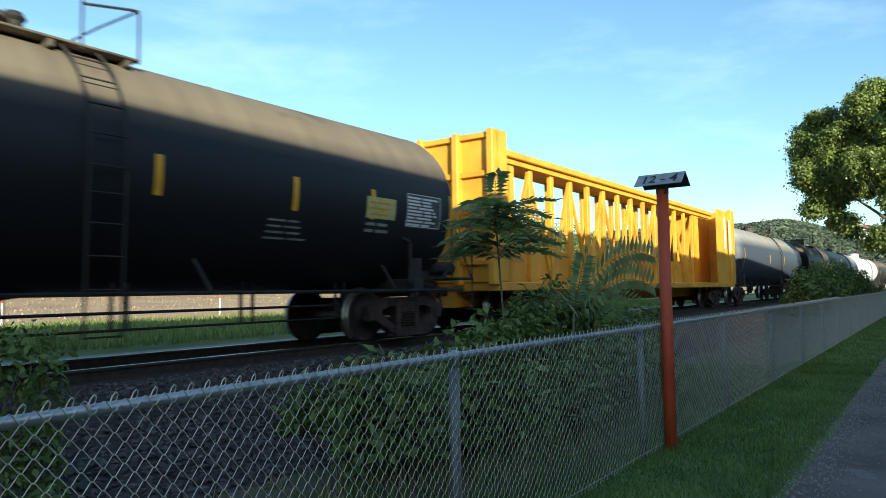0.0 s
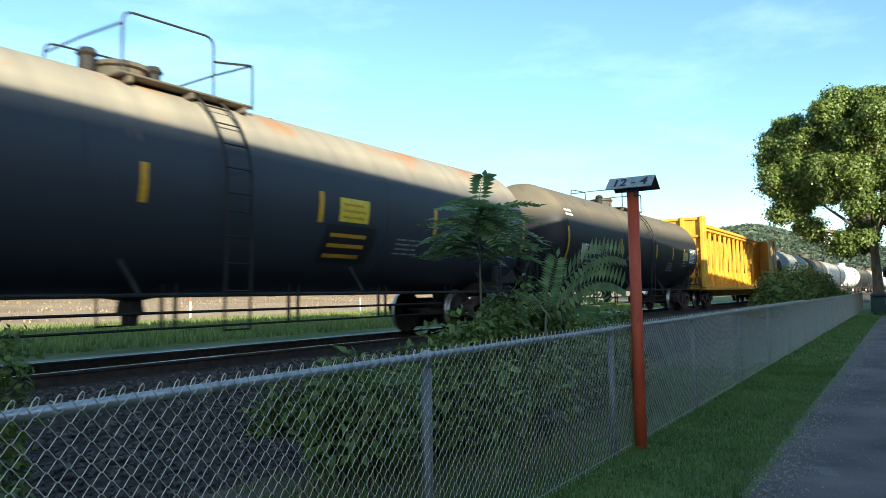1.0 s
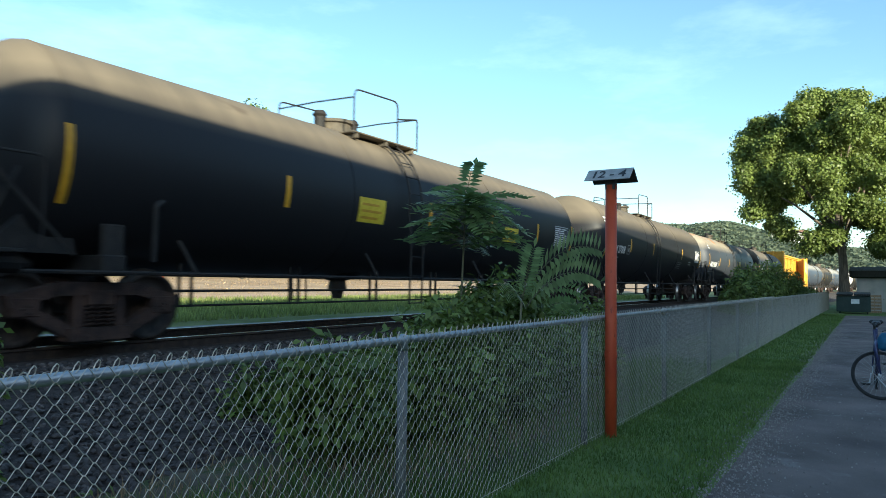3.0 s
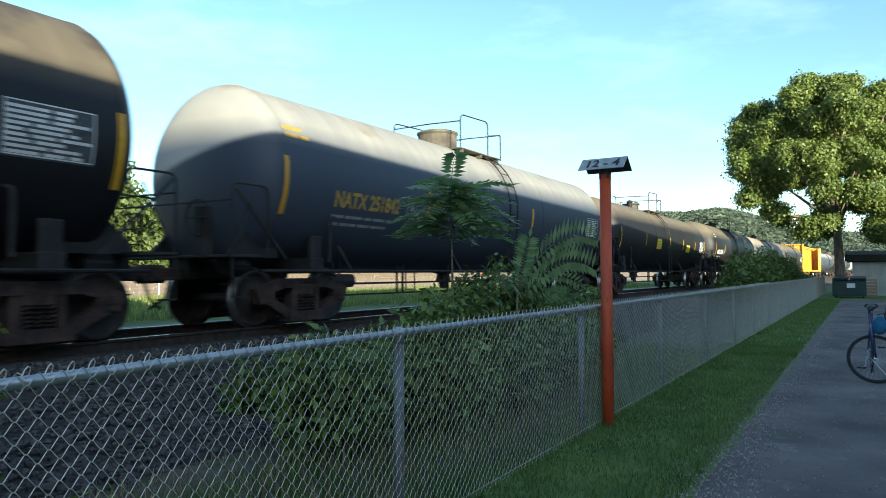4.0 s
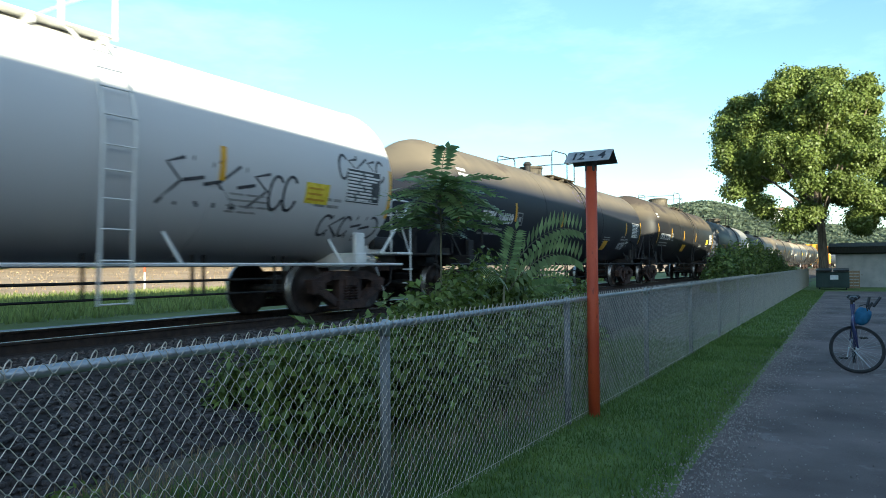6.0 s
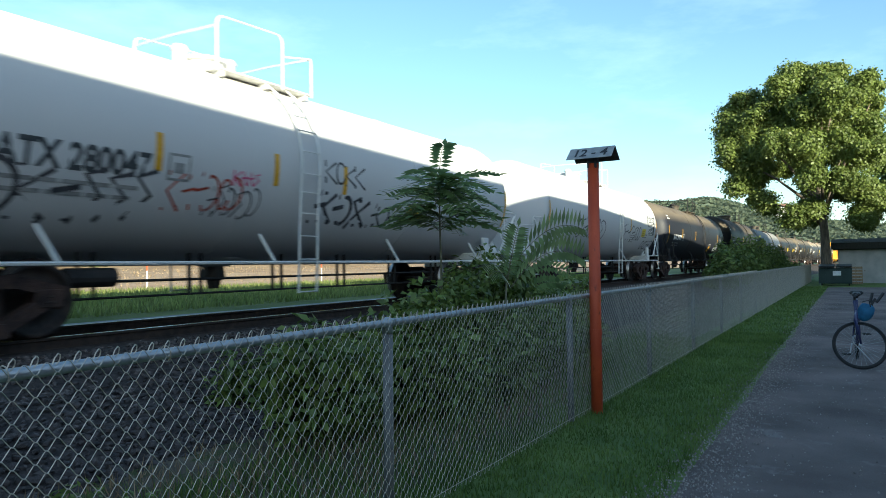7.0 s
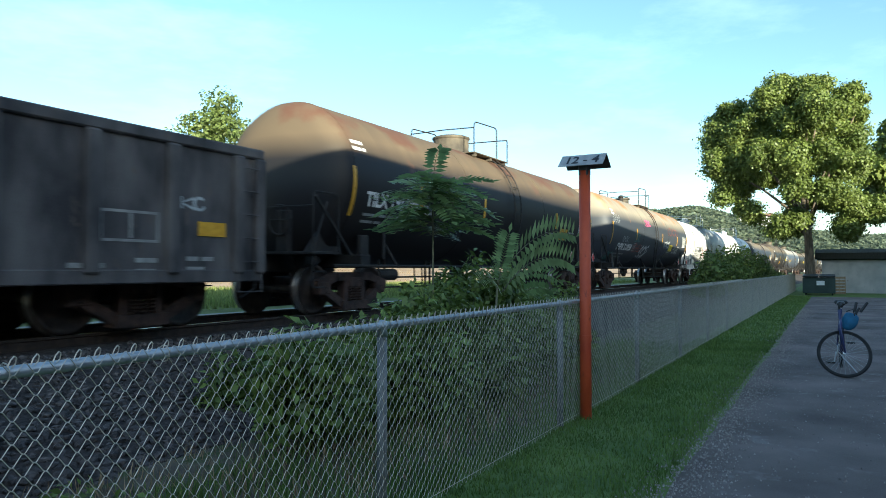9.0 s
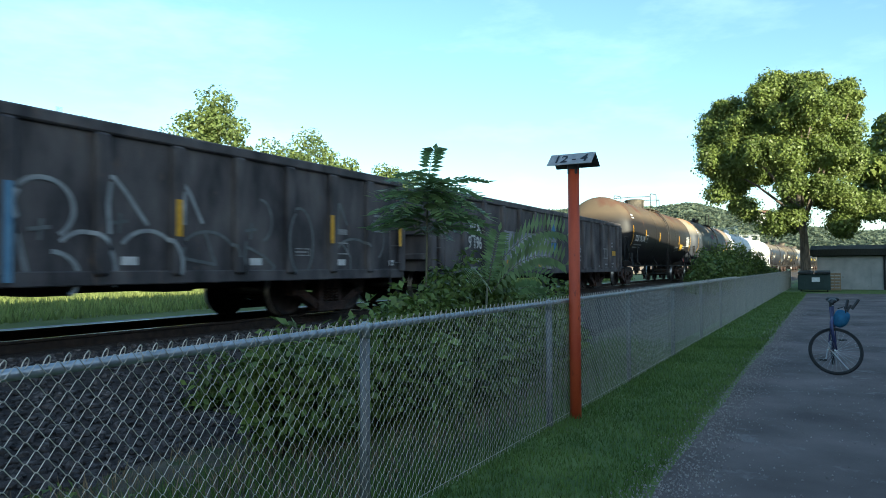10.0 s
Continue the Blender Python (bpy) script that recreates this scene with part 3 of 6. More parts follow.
def build_fence():
    fence = empty("chain_link_fence", pose(0, FENCE_Y, 0), "galvanised chain-link fence with a round top rail", "fence")
    x_end = FIRST_POST + 17 * POST_STEP
    x_start = FIRST_POST - 3 * POST_STEP
    post = mesh_of(add_tube(bmesh.new(), [(0, 0, -0.25), (0, 0, FENCE_TOP - 0.03)], 0.030, 12), M_POST, True)
    cap_bm = bmesh.new()
    add_tube(cap_bm, [(0, 0, FENCE_TOP - 0.06), (0, 0, FENCE_TOP + 0.012), (0, 0, FENCE_TOP + 0.034)], 0.034, 12, r_end=0.016)
    add_tube(cap_bm, [(-0.035, 0, FENCE_TOP), (0.035, 0, FENCE_TOP)], 0.029, 12)
    cap = mesh_of(cap_bm, M_STEEL, True)
    tie_bm = bmesh.new()
    for k in range(9):
        a, b = k * 0.7, (k + 1) * 0.7
        add_tube(tie_bm, [(0, 0.033 * math.cos(a), 0.033 * math.sin(a)), (0.001, 0.033 * math.cos(b), 0.033 * math.sin(b))], 0.0025, 4)
    wire_tie = mesh_of(tie_bm, M_WIRE)
    for k in range(-3, 18):
        p = part("post", post, None, fence, at=pose(FIRST_POST + k * POST_STEP, 0, 0))
        part("post_cap", cap, None, p)
    part("top_rail", add_tube(bmesh.new(), [(x_start, 0, FENCE_TOP), (10, 0, FENCE_TOP), (x_end, 0, FENCE_TOP)], 0.0215, 12), M_STEEL, fence, smooth=True)
    x = x_start + 0.3
    while x < 20:
        part("wire_tie", wire_tie, None, fence, at=pose(x, 0, FENCE_TOP))
        x += 0.61
    # the woven wires: zigzags that hook into their neighbours, with bent loops above the rail
    step, half = 0.0365, 0.0365
    n_wire = int((x_end - x_start) / step)
    rows = int((FENCE_TOP + 0.01) / half)
    quads = []

    def weave(pts, r, m_side):
        a, b = pts[:-1], pts[1:]
        d = b - a
        d /= np.linalg.norm(d, axis=1, keepdims=True)
        s = np.cross(d, np.array([0, 1.0, 0]))
        n_ = np.array([[0, 1.0, 0]]) * np.ones((len(d), 1))
        ring = [s * math.cos(6.2832 * q / m_side) * r + n_ * math.sin(6.2832 * q / m_side) * r for q in range(m_side)]
        for q in range(m_side):
            q2 = (q + 1) % m_side
            quads.append(np.stack([a + ring[q], b + ring[q], b + ring[q2], a + ring[q2]], axis=1).reshape(-1, 3))

    idx = np.arange(rows + 1)
    for k in range(n_wire):
        x0 = x_start + k * step
        near = x0 < 12
        flip = idx % 2 == k % 2
        zs = FENCE_TOP + 0.028 - idx * half
        sag = 0.005 * noise.noise((x0 * 1.3, 0, 0))
        xs = x0 + np.where(flip, -step * 0.52, step * 0.52) + sag
        ys = -0.027 + np.where(flip, -0.0025, 0.0025)
        pts = np.stack([xs, ys, zs], axis=1)
        if near:
            # soften the zigzag: the wire bends round its neighbour at each turn
            mid = (pts[:-1] + pts[1:]) / 2
            lead = pts[:-1] + (pts[1:] - pts[:-1]) * 0.16 + np.array([0, 0, 0.0035])
            tail = pts[:-1] + (pts[1:] - pts[:-1]) * 0.84 - np.array([0, 0, 0.0035])
            pts = np.concatenate([np.stack([pts[:-1], lead, tail], 1).reshape(-1, 3), pts[-1:]])
        weave(pts, 0.0019, 4 if near else 3)
        if k % 2 == 0 and x0 < 22:
            # knuckle: two wire ends bent over each other above the rail
            xj, zt = x0 + step * 0.52 * (1 if flip[1] else -1) * -1 + sag, FENCE_TOP + 0.02
            loop = np.array([[xj - 0.020, -0.029, zt], [xj - 0.010, -0.028, zt + 0.022], [xj + 0.002, -0.027, zt + 0.034], [xj + 0.011, -0.024, zt + 0.026], [xj + 0.009, -0.021, zt + 0.008], [xj - 0.002, -0.020, zt - 0.004]])
            weave(loop, 0.0026, 4)
    wires = part("chain_link_mesh", fast_mesh(np.concatenate(quads), 4, M_WIRE), None, fence)
    tagged(wires, kind="stuff")
    part("tension_wire", tube([(x_start, -0.03, 0.06), (x_end, -0.03, 0.06)], 0.002, 5), M_WIRE, fence)


def build_marker_post():
    sign = empty("marker_post", pose(6.98, 2.38, 0), "orange painted steel post with a tent-shaped number sign", "sign post")
    part("post", add_tube(bmesh.new(), [(0, 0, -0.3), (0, 0, 0.8), (0.0, 0, 0.82), (0, 0, 2.55)], 0.058, 20), M_ORANGE, sign, smooth=True)
    part("post_collar", add_tube(bmesh.new(), [(0, 0, 0.80), (0, 0, 0.86)], 0.062, 20), M_ORANGE, sign)
    part("bracket", box(-0.05, 0.05, -0.05, 0.05, 2.50, 2.66, 0.008), M_SIGNBACK, sign)
    beta, L, W = radians(40), 0.20, 0.235
    for name, s in (("front_plate", -1), ("back_plate", 1)):
        bm = box(0, L, -W, W, -0.004, 0.004, 0.002)
        m = Matrix.Translation((0, 0, 2.715)) @ Matrix.Rotation(math.pi if s < 0 else 0, 4, "Z") @ Matrix.Rotation(beta, 4, "Y")
        p = part(name, bm, (M_SIGN if s < 0 else M_SIGNBACK), sign, at=m)
        if s < 0:
            vs, fs = lettering("12 - 4", 0.125, 0.004)
            w = max(v.x for v in vs)
            k = 0.36 / w
            # reads from the camera's side: its right is the plate's -y, its top the ridge
            vs = [(L * 0.5 - v.y, (v.x - w / 2) * k, 0.0065) for v in vs]
            part("numbers", soup(vs, [tuple(reversed(f)) for f in fs], M_INK), None, p, "black stencilled numbers")


# ---- trees, shrubs and grass ----
def build_tree(name, base, height, crown, trunk_r, leaf, n_leaf, clumps, material, seed, label, fork=0.3, lobes=None):
    """A tapered trunk with limbs and a crown of leaves in uneven clumps. crown: centre and half sizes."""
    rng = np.random.default_rng(seed)
    tree = empty(name, Matrix.Translation(base), label, "tree")
    c, h = np.array(crown[0]), np.array(crown[1])
    bm = bmesh.new()
    top = Vector((c[0] * 0.5, c[1] * 0.5, height * 0.62))
    run = [Vector((0, 0, -0.3)), Vector((0.02, 0, 0.2)), Vector((c[0] * 0.1, c[1] * 0.1, height * fork)), top]
    add_tube(bm, run, trunk_r * 1.15, 12, r_end=trunk_r * 0.35)
    part("trunk", bm, M_BARK, tree, smooth=True)
    cent = []
    if lobes:
        for y, z, r in lobes:
            rim = math.sqrt(max(0.06, 1 - ((y - c[1]) / h[1]) ** 2 - ((z - c[2]) / h[2]) ** 2))
            for side in (-1, 1):
                x = side * h[0] * rim * rng.uniform(0.55, 1.0)
                for _ in range(int(clumps * r * r / sum(q[2] ** 2 for q in lobes) / 2) + 1):
                    p = rng.normal(size=3)
                    p /= np.linalg.norm(p)
                    cent.append(np.array([x, y, z]) + p * r * np.array([0.9, 0.66, 0.66]) * rng.uniform(0.35, 1.0))
        clumps = len(cent)
    while len(cent) < clumps:
        p = rng.uniform(-1, 1, 3)
        q = np.linalg.norm(p)
        if 0.35 < q < 1:
            cent.append(c + p * h * (0.93 + 0.12 * rng.uniform(-1, 1)))
    cent = np.array(cent)
    for k in range(min(14, clumps)):
        e = Vector(cent[k * clumps // 14 if clumps >= 14 else k])
        s = run[2].lerp(top, rng.uniform(0.0, 0.8))
        mid = s.lerp(e, 0.5) + Vector((0, 0, 0.25))
        part("limb", add_tube(bmesh.new(), [s, mid, e], trunk_r * 0.30, 7, r_end=trunk_r * 0.06), M_BARK, tree, smooth=True)
    r_cl = 0.60 if lobes else np.mean(h) * 0.26
    per = n_leaf // clumps
    P, O = [], []
    for q in cent:
        d = rng.normal(size=(per, 3))
        d /= np.linalg.norm(d, axis=1, keepdims=True)
        rr = r_cl * rng.uniform(0.6, 1.25)
        fall = rng.uniform(0.5, 1.0, (per, 1))
        if lobes:
            fall[::6] *= 1.45
        P.append(q + d * rr * fall * np.array([1.15, 1.15, 0.85]))
        O.append(d)
    me = leaves(np.concatenate(P), leaf, rng, material, 0.35, 1.25, np.concatenate(O))
    tagged(part("crown", me, None, tree), kind="stuff")
    return tree


def frond_quads(root, tip, bend, leaflets, length, rng, hang=1.0, roll=0.0, slim=0.19):
    """One pinnate leaf: leaflets in pairs along a drooping stalk. Returns the leaflet quads and the stalk's points."""
    root, tip = np.array(root, float), np.array(tip, float)
    quads, stalk = [], []
    d0 = tip - root
    L = np.linalg.norm(d0)
    side0 = np.cross(d0 / L, [0, 0, 1.0])
    side0 /= np.linalg.norm(side0) + 1e-9
    over = np.cross(side0, d0 / L)
    side0 = side0 * math.cos(roll) + over * math.sin(roll)
    face = np.cross(side0, d0 / L)
    for k in range(leaflets + 1):
        t = (k + 1.5) / (leaflets + 1.5)
        p = root + d0 * t + np.array([0, 0, bend * L * (t - t * t) * 2 - bend * 0.6 * L * t * t])
        stalk.append(p)
        dd = d0 / L
        size = length * (0.55 + 0.9 * t * (1.25 - t)) * rng.uniform(0.9, 1.1)
        for s in ((-1, 1) if k < leaflets else (0,)):
            ax = side0 * s * 0.80 + dd * (0.35 if s else 1.0) + np.array([0, 0, rng.uniform(-0.75, -0.25) * hang])
            ax /= np.linalg.norm(ax)
            w = np.cross(ax, face)
            w = w / (np.linalg.norm(w) + 1e-9) * size * slim
            up = np.array([0, 0, 0.006])
            quads.append(np.stack([p, p + ax * size * 0.4 + w + up, p + ax * size, p + ax * size * 0.4 - w + up]))
    return quads, [root] + stalk


SWAYING = []


def build_sumac(base, stem_top, fronds, reach, seed, label, spread=1.0, lean=(0, 0), skew=None, rolls=(-0.5, 0.5), hang=0.8):
    rng = np.random.default_rng(seed)
    plant = empty("sumac_tree", Matrix.Translation(base), label, "sapling")
    if stem_top > 2:
        SWAYING.append((plant, base))
    top = Vector((lean[0], lean[1], stem_top))
    part("stem", add_tube(bmesh.new(), [(0, 0, -0.1), (lean[0] * 0.3, lean[1] * 0.3, stem_top * 0.5), top], 0.018, 7, r_end=0.010), M_STEM, plant, smooth=True)
    quads, stalks = [], bmesh.new()
    for k in range(fronds):
        a = k * 2.4 + rng.uniform(-0.3, 0.3)
        u = rng.uniform(0, 1)
        z0 = stem_top * (1 - 0.36 * spread * u)
        root = np.array([lean[0] * z0 / stem_top, lean[1] * z0 / stem_top, z0])
        rise = rng.uniform(-0.35, 0.75) * (1.0 - 0.7 * u)
        R = reach * rng.uniform(0.75, 1.1)
        tip = root + np.array([math.cos(a) * R, math.sin(a) * R, R * rise])
        if skew:
            tip = tip + np.array(skew) * rng.uniform(0.5, 1.1) * R
        q, s = frond_quads(root, tip, 0.24, 12, 0.17 * reach / 0.7, rng, hang, rng.uniform(*rolls), 0.25)
        quads += q
        add_tube(stalks, s, 0.0045, 4, r_end=0.002)
    tagged(part("branching", stalks, M_STEM, plant), kind="stuff")
    tagged(part("foliage", fast_mesh(np.concatenate(quads), 4, M_SUMAC), None, plant), kind="stuff")


FRONDS = (((7.45, 3.6, 1.38), (8.70, 3.05, 2.20), 0.26, 1.25), ((7.6, 3.6, 1.26), (8.62, 3.05, 1.80), 0.30, 1.2), ((7.5, 3.6, 1.35), (7.15, 3.3, 1.98), 0.08, 0.5), ((7.55, 3.6, 1.25), (6.8, 3.5, 1.50), 0.25, 0.9))


def build_arching_sumac():
    """A low sumac whose long leaves arch out over the shrubs."""
    rng = np.random.default_rng(92)
    base = np.array([7.25, 3.55, 0.0])
    plant = empty("sumac_tree", Matrix.Translation(base), "low sumac with long arching feathery leaves above the fence", "sapling")
    part("stem", add_tube(bmesh.new(), [(0, 0, -0.1), (0.03, 0, 0.7), (0.0, -0.05, 1.32)], 0.02, 7, r_end=0.011), M_STEM, plant, smooth=True)
    quads, stalks = [], bmesh.new()
    for root, tip, bend, roll in FRONDS:
        q, st = frond_quads(np.array(root) - base, np.array(tip) - base, bend, 18, 0.27 * min(1.0, math.dist(root, tip) / 1.25), rng, 0.06, roll, 0.16)
        quads += q
        add_tube(stalks, st, 0.006, 5, r_end=0.002)
    tagged(part("branching", stalks, M_STEM, plant), kind="stuff")
    tagged(part("foliage", fast_mesh(np.concatenate(quads), 4, M_FROND), None, plant), kind="stuff")


def build_shrub(base, half, n, leaf, seed, label, material=None, twigs=12):
    """A leafy bush: twigs from the base, leaves in an uneven mound."""
    rng = np.random.default_rng(seed)
    bush = empty("shrub", Matrix.Translation(base), label, "shrub")
    bm = bmesh.new()
    lumps = []
    for k in range(twigs):
        a = rng.uniform(0, 6.28)
        r = rng.uniform(0.2, 0.85)
        e = Vector((math.cos(a) * half[0] * r, math.sin(a) * half[1] * r, half[2] * (1.25 - 0.55 * r) * rng.uniform(0.65, 1.1)))
        add_tube(bm, [(0, 0, -0.05), e * 0.5 + Vector((0, 0, 0.12 * half[2])), e], 0.012, 5, r_end=0.004)
        lumps.append(np.array(e))
        lumps.append(np.array(e) * np.array([0.95, 0.95, 0.5]))
    tagged(part("branching", bm, M_STEM, bush), kind="stuff")
    lumps = np.array(lumps)
    which = rng.integers(0, len(lumps), n)
    d = rng.normal(size=(n, 3))
    d /= np.linalg.norm(d, axis=1, keepdims=True)
    P = lumps[which] + d * np.array(half) * np.array([0.33, 0.33, 0.24]) * rng.uniform(0.35, 1.0, (n, 1)) ** 0.6
    P[:, 2] = np.maximum(P[:, 2], 0.02)
    tagged(part("foliage", leaves(P, leaf, rng, material or M_LEAF, 0.3, 1.9, d), None, bush), kind="stuff")


def build_blades(name, n, x0, x1, y0, y1, ground, h, seed, material, label, width=0.006, power=1.0):
    """Grass blades: one bent triangle each."""
    rng = np.random.default_rng(seed)
    x = x0 + (x1 - x0) * rng.uniform(0, 1, n) ** power
    y = rng.uniform(y0, y1, n)
    z = np.array([ground(a) for a in y])
    hh = h * rng.uniform(0.4, 1.2, n)
    a = rng.uniform(0, 6.28, n)
    w = width * rng.uniform(0.7, 1.4, n)
    p = np.stack([x, y, z], 1)
    s = np.stack([np.cos(a) * w, np.sin(a) * w, 0 * a], 1)
    lean = np.stack([rng.normal(0, 0.3, n) * hh, rng.normal(0, 0.3, n) * hh, hh], 1)
    me = fast_mesh(np.stack([p - s, p + s, p + lean], 1).reshape(-1, 3), 3, material)
    tagged(new(name, me), label, "grass", kind="stuff")


def build_plants():
    build_tree("shade_tree", (51.0, 1.35, 0), 14.4, ((0, 1.2, 8.6), (5.4, 5.6, 6.0)), 0.40, 0.165, 290000, 460, M_TREELEAF, 3, "tall broad-leaved shade tree with a full sunlit green crown", 0.24,
               [(1.3, 13.2, 1.5), (-0.2, 12.6, 1.4), (2.5, 12.4, 1.4), (-2.4, 11.7, 1.4), (4.3, 12.2, 1.1), (5.2, 11.2, 1.2), (5.5, 9.9, 0.9), (2.9, 10.7, 1.7), (4.1, 10.0, 1.6), (1.3, 10.1, 1.7), (-0.1, 11.0, 1.5), (-1.4, 10.5, 1.4), (-2.2, 9.4, 1.3), (5.1, 8.5, 1.2),
                (3.9, 8.0, 1.5), (2.3, 8.6, 1.4), (4.8, 6.8, 1.2), (3.6, 5.5, 0.8), (0.7, 8.0, 1.3), (-0.8, 8.5, 1.3), (-2.1, 7.9, 1.2), (0.6, 6.4, 1.3), (0.7, 4.9, 1.1), (1.9, 4.3, 0.8), (-1.0, 6.3, 1.1), (-2.2, 5.6, 1.1), (-3.3, 5.2, 1.1), (-2.1, 4.2, 1.0)])
    build_tree("shade_tree", (64, -6.2, 0), 13.0, ((0, 0, 8.6), (5.2, 4.6, 4.8)), 0.40, 0.45, 16000, 70, M_TREELEAF, 4, "broad-leaved green tree behind the garage")
    for k, (x, y, h, w, n, m) in enumerate(((56.5, 61, 21.0, 5.6, 60, 12000), (71, 61, 18.6, 6.2, 70, 12000), (63, 70, 15.5, 7.0, 60, 7000), (79, 62, 18.0, 4.6, 50, 8000), (94, 62, 17.6, 6.0, 70, 9000), (118, 66, 16.0, 8.0, 70, 7000), (84, 70, 14.8, 6.5, 60, 7000),
                                               (140, 70, 15.5, 9.0, 60, 6000), (165, 74, 15.5, 9.0, 60, 6000))):
        build_tree("far_tree", (x, y, 0.6), h, ((0, 0, h * 0.66), (w, w, h * 0.33)), 0.30, 0.42, m, n, M_FARLEAF, 20 + k, "tall open-crowned green tree beyond the field")
    for k, (x, y, h, w) in enumerate(((-4, 70, 16.5, 7.5), (9, 66, 15.0, 7.0), (20, 70, 16.5, 7.5), (31, 67, 15.0, 7.0), (42, 70, 14.5, 7.0), (52, 74, 9.0, 6.5), (63, 75, 8.5, 6.5), (75, 75, 8.5, 7.0), (88, 76, 9.0, 7.0), (102, 77, 9.0, 7.5))):
        build_tree("far_tree", (x, y, 0.6), h, ((0, 0, h * 0.52), (w, w * 0.8, h * 0.48)), 0.28, 0.62, 12000, 110, M_FARLEAF, 50 + k, "bushy green tree at the edge of the field", 0.15)
    build_sumac((7.62, 4.55, 0.15), 2.42, 46, 0.80, 5, "young sumac with a bare stem and spreading feathery leaves", 0.72, hang=0.35, rolls=(-0.3, 0.3))
    for x, y, top, n, reach, skew, seed in ((9.5, 4.4, 1.30, 7, 0.7, (0.2, -0.1, 0.2), 9),):
        build_sumac((x, y, 0.1), top, n, reach, seed, "low sumac with long arching feathery leaves", 1.0, (0.2, 0), skew, (0.5, 1.15), 0.25)
    build_arching_sumac()
    lab = "dense green leafy shrub behind the fence"
    for k, (x, y, hx, hy, hz, n) in enumerate(((4.6, 3.9, 0.75, 0.55, 0.85, 2600), (5.6, 4.0, 0.8, 0.6, 0.85, 2800), (6.2, 4.1, 0.6, 0.5, 0.98, 2400), (6.9, 4.1, 0.8, 0.6, 1.08, 3600), (7.9, 4.3, 0.9, 0.6, 1.18, 4400), (8.9, 4.4, 0.9, 0.6, 1.25, 4000),
                                               (10.1, 4.7, 1.0, 0.5, 1.1, 3200), (11.6, 4.9, 1.1, 0.5, 1.0, 2800), (13.2, 4.9, 1.0, 0.6, 1.1, 2200), (5.4, 5.3, 0.7, 0.4, 0.62, 1300), (5.9, 3.5, 0.65, 0.4, 0.70, 2200), (7.1, 3.45, 0.7, 0.4, 0.75, 2400), (8.4, 3.5, 0.75, 0.4, 0.72, 2200), (9.8, 3.6, 0.8, 0.4, 0.62, 2000))):
        build_shrub((x, y, 0.02), (hx, hy, hz), int(n * 0.9), 0.11, 40 + k, lab, None, 15)
    build_shrub((1.9, 5.0, 0.1), (0.5, 0.45, 1.2), 2400, 0.07, 60, "leafy green weeds on the ballast slope")
    for k, (x, y, hx, hz, n) in enumerate(((2.2, 3.7, 0.5, 0.28, 700), (1.6, 3.5, 0.45, 0.40, 900), (1.9, 4.5, 0.4, 0.45, 900))):
        build_shrub((x, y, 0.0), (hx, 0.4, hz), n, 0.06, 61 + k, "low leafy weeds behind the fence")
    for k, (x, y, hx, hz, n) in enumerate(((35.5, 5.2, 1.5, 1.5, 2200), (39.5, 5.3, 1.8, 2.1, 3000), (43.5, 5.4, 1.9, 2.2, 3200), (48, 5.3, 2.2, 2.2, 3200), (55, 5.0, 2.6, 2.1, 3000), (63, 4.6, 2.6, 1.4, 1800))):
        build_shrub((x, y, 0.0), (hx, 1.1, hz), n, 0.20, 70 + k, "overgrown yellow-green bushes between fence and track", M_BUSHLEAF, 16)
    rng = np.random.default_rng(81)
    n = 15000
    hedge = np.stack([-10 + 270 * rng.uniform(0, 1, n) ** 1.7, 88 + rng.normal(0, 2.0, n), np.zeros(n)], 1)
    hedge[:, 2] = 1.6 + rng.uniform(0, 1, n) * np.array([3.2 + 2.0 * noise.noise((q * 0.09, 0, 0)) + 9.5 * min(1, max(0, (66 - q) / 20)) for q in hedge[:, 0]])
    tagged(new("far_hedge", leaves(hedge, 1.0, rng, M_FARLEAF, 0.3, 1.2)), "row of green bushes along the far edge of the field", "hedge", kind="stuff")
    flat = lambda y: 0.012
    build_blades("grass_blades", 62000, -6, 16, 1.22, 2.75, flat, 0.05, 11, M_BLADE, "short mown grass blades of the verge", 0.005, 1.0)
    build_blades("grass_blades", 14000, 14, 45, 1.2, 2.6, flat, 0.06, 12, M_BLADE, "short mown grass blades of the verge", 0.010, 1.2)
    build_blades("weed_blades", 11000, -6, 14, 2.55, 4.0, lambda y: 0.02, 0.22, 13, M_BLADE, "unmown grass and weeds along the fence foot", 0.007, 1.3)
    build_blades("dry_weed_blades", 3500, 0.8, 9, 2.8, 4.6, lambda y: 0.03, 0.16, 14, M_DRYBLADE, "dry grass along the ballast foot", 0.006, 1.2)
    build_blades("meadow_grass", 40000, 5, 60, 14.5, 28, lambda y: 0.47, 0.26, 15, M_MEADOWBLADE, "uncut grass of the meadow beyond the track", 0.028, 1.3)
    build_blades("dry_grass", 4000, 12, 90, 27, 60, lambda y: 0.5 + max(0, y - 29) * 0.033, 0.11, 16, M_DRYBLADE, "tall dry tan grass of the far field", 0.05, 1.3)


def bluff_height(y, u):
    """Height of the bluff's slope: the crest falls away towards the town."""
    crest = float(np.interp(y, (-420, -23, 30, 56, 75, 98, 135, 230, 680), (26, 27, 33, 39, 47, 55, 53, 55, 38))) + 2.5 * noise.noise((y * 0.03, 3, 0))
    return crest * math.sin(math.pi * min(1, u * 2.1) / 2) ** 0.8


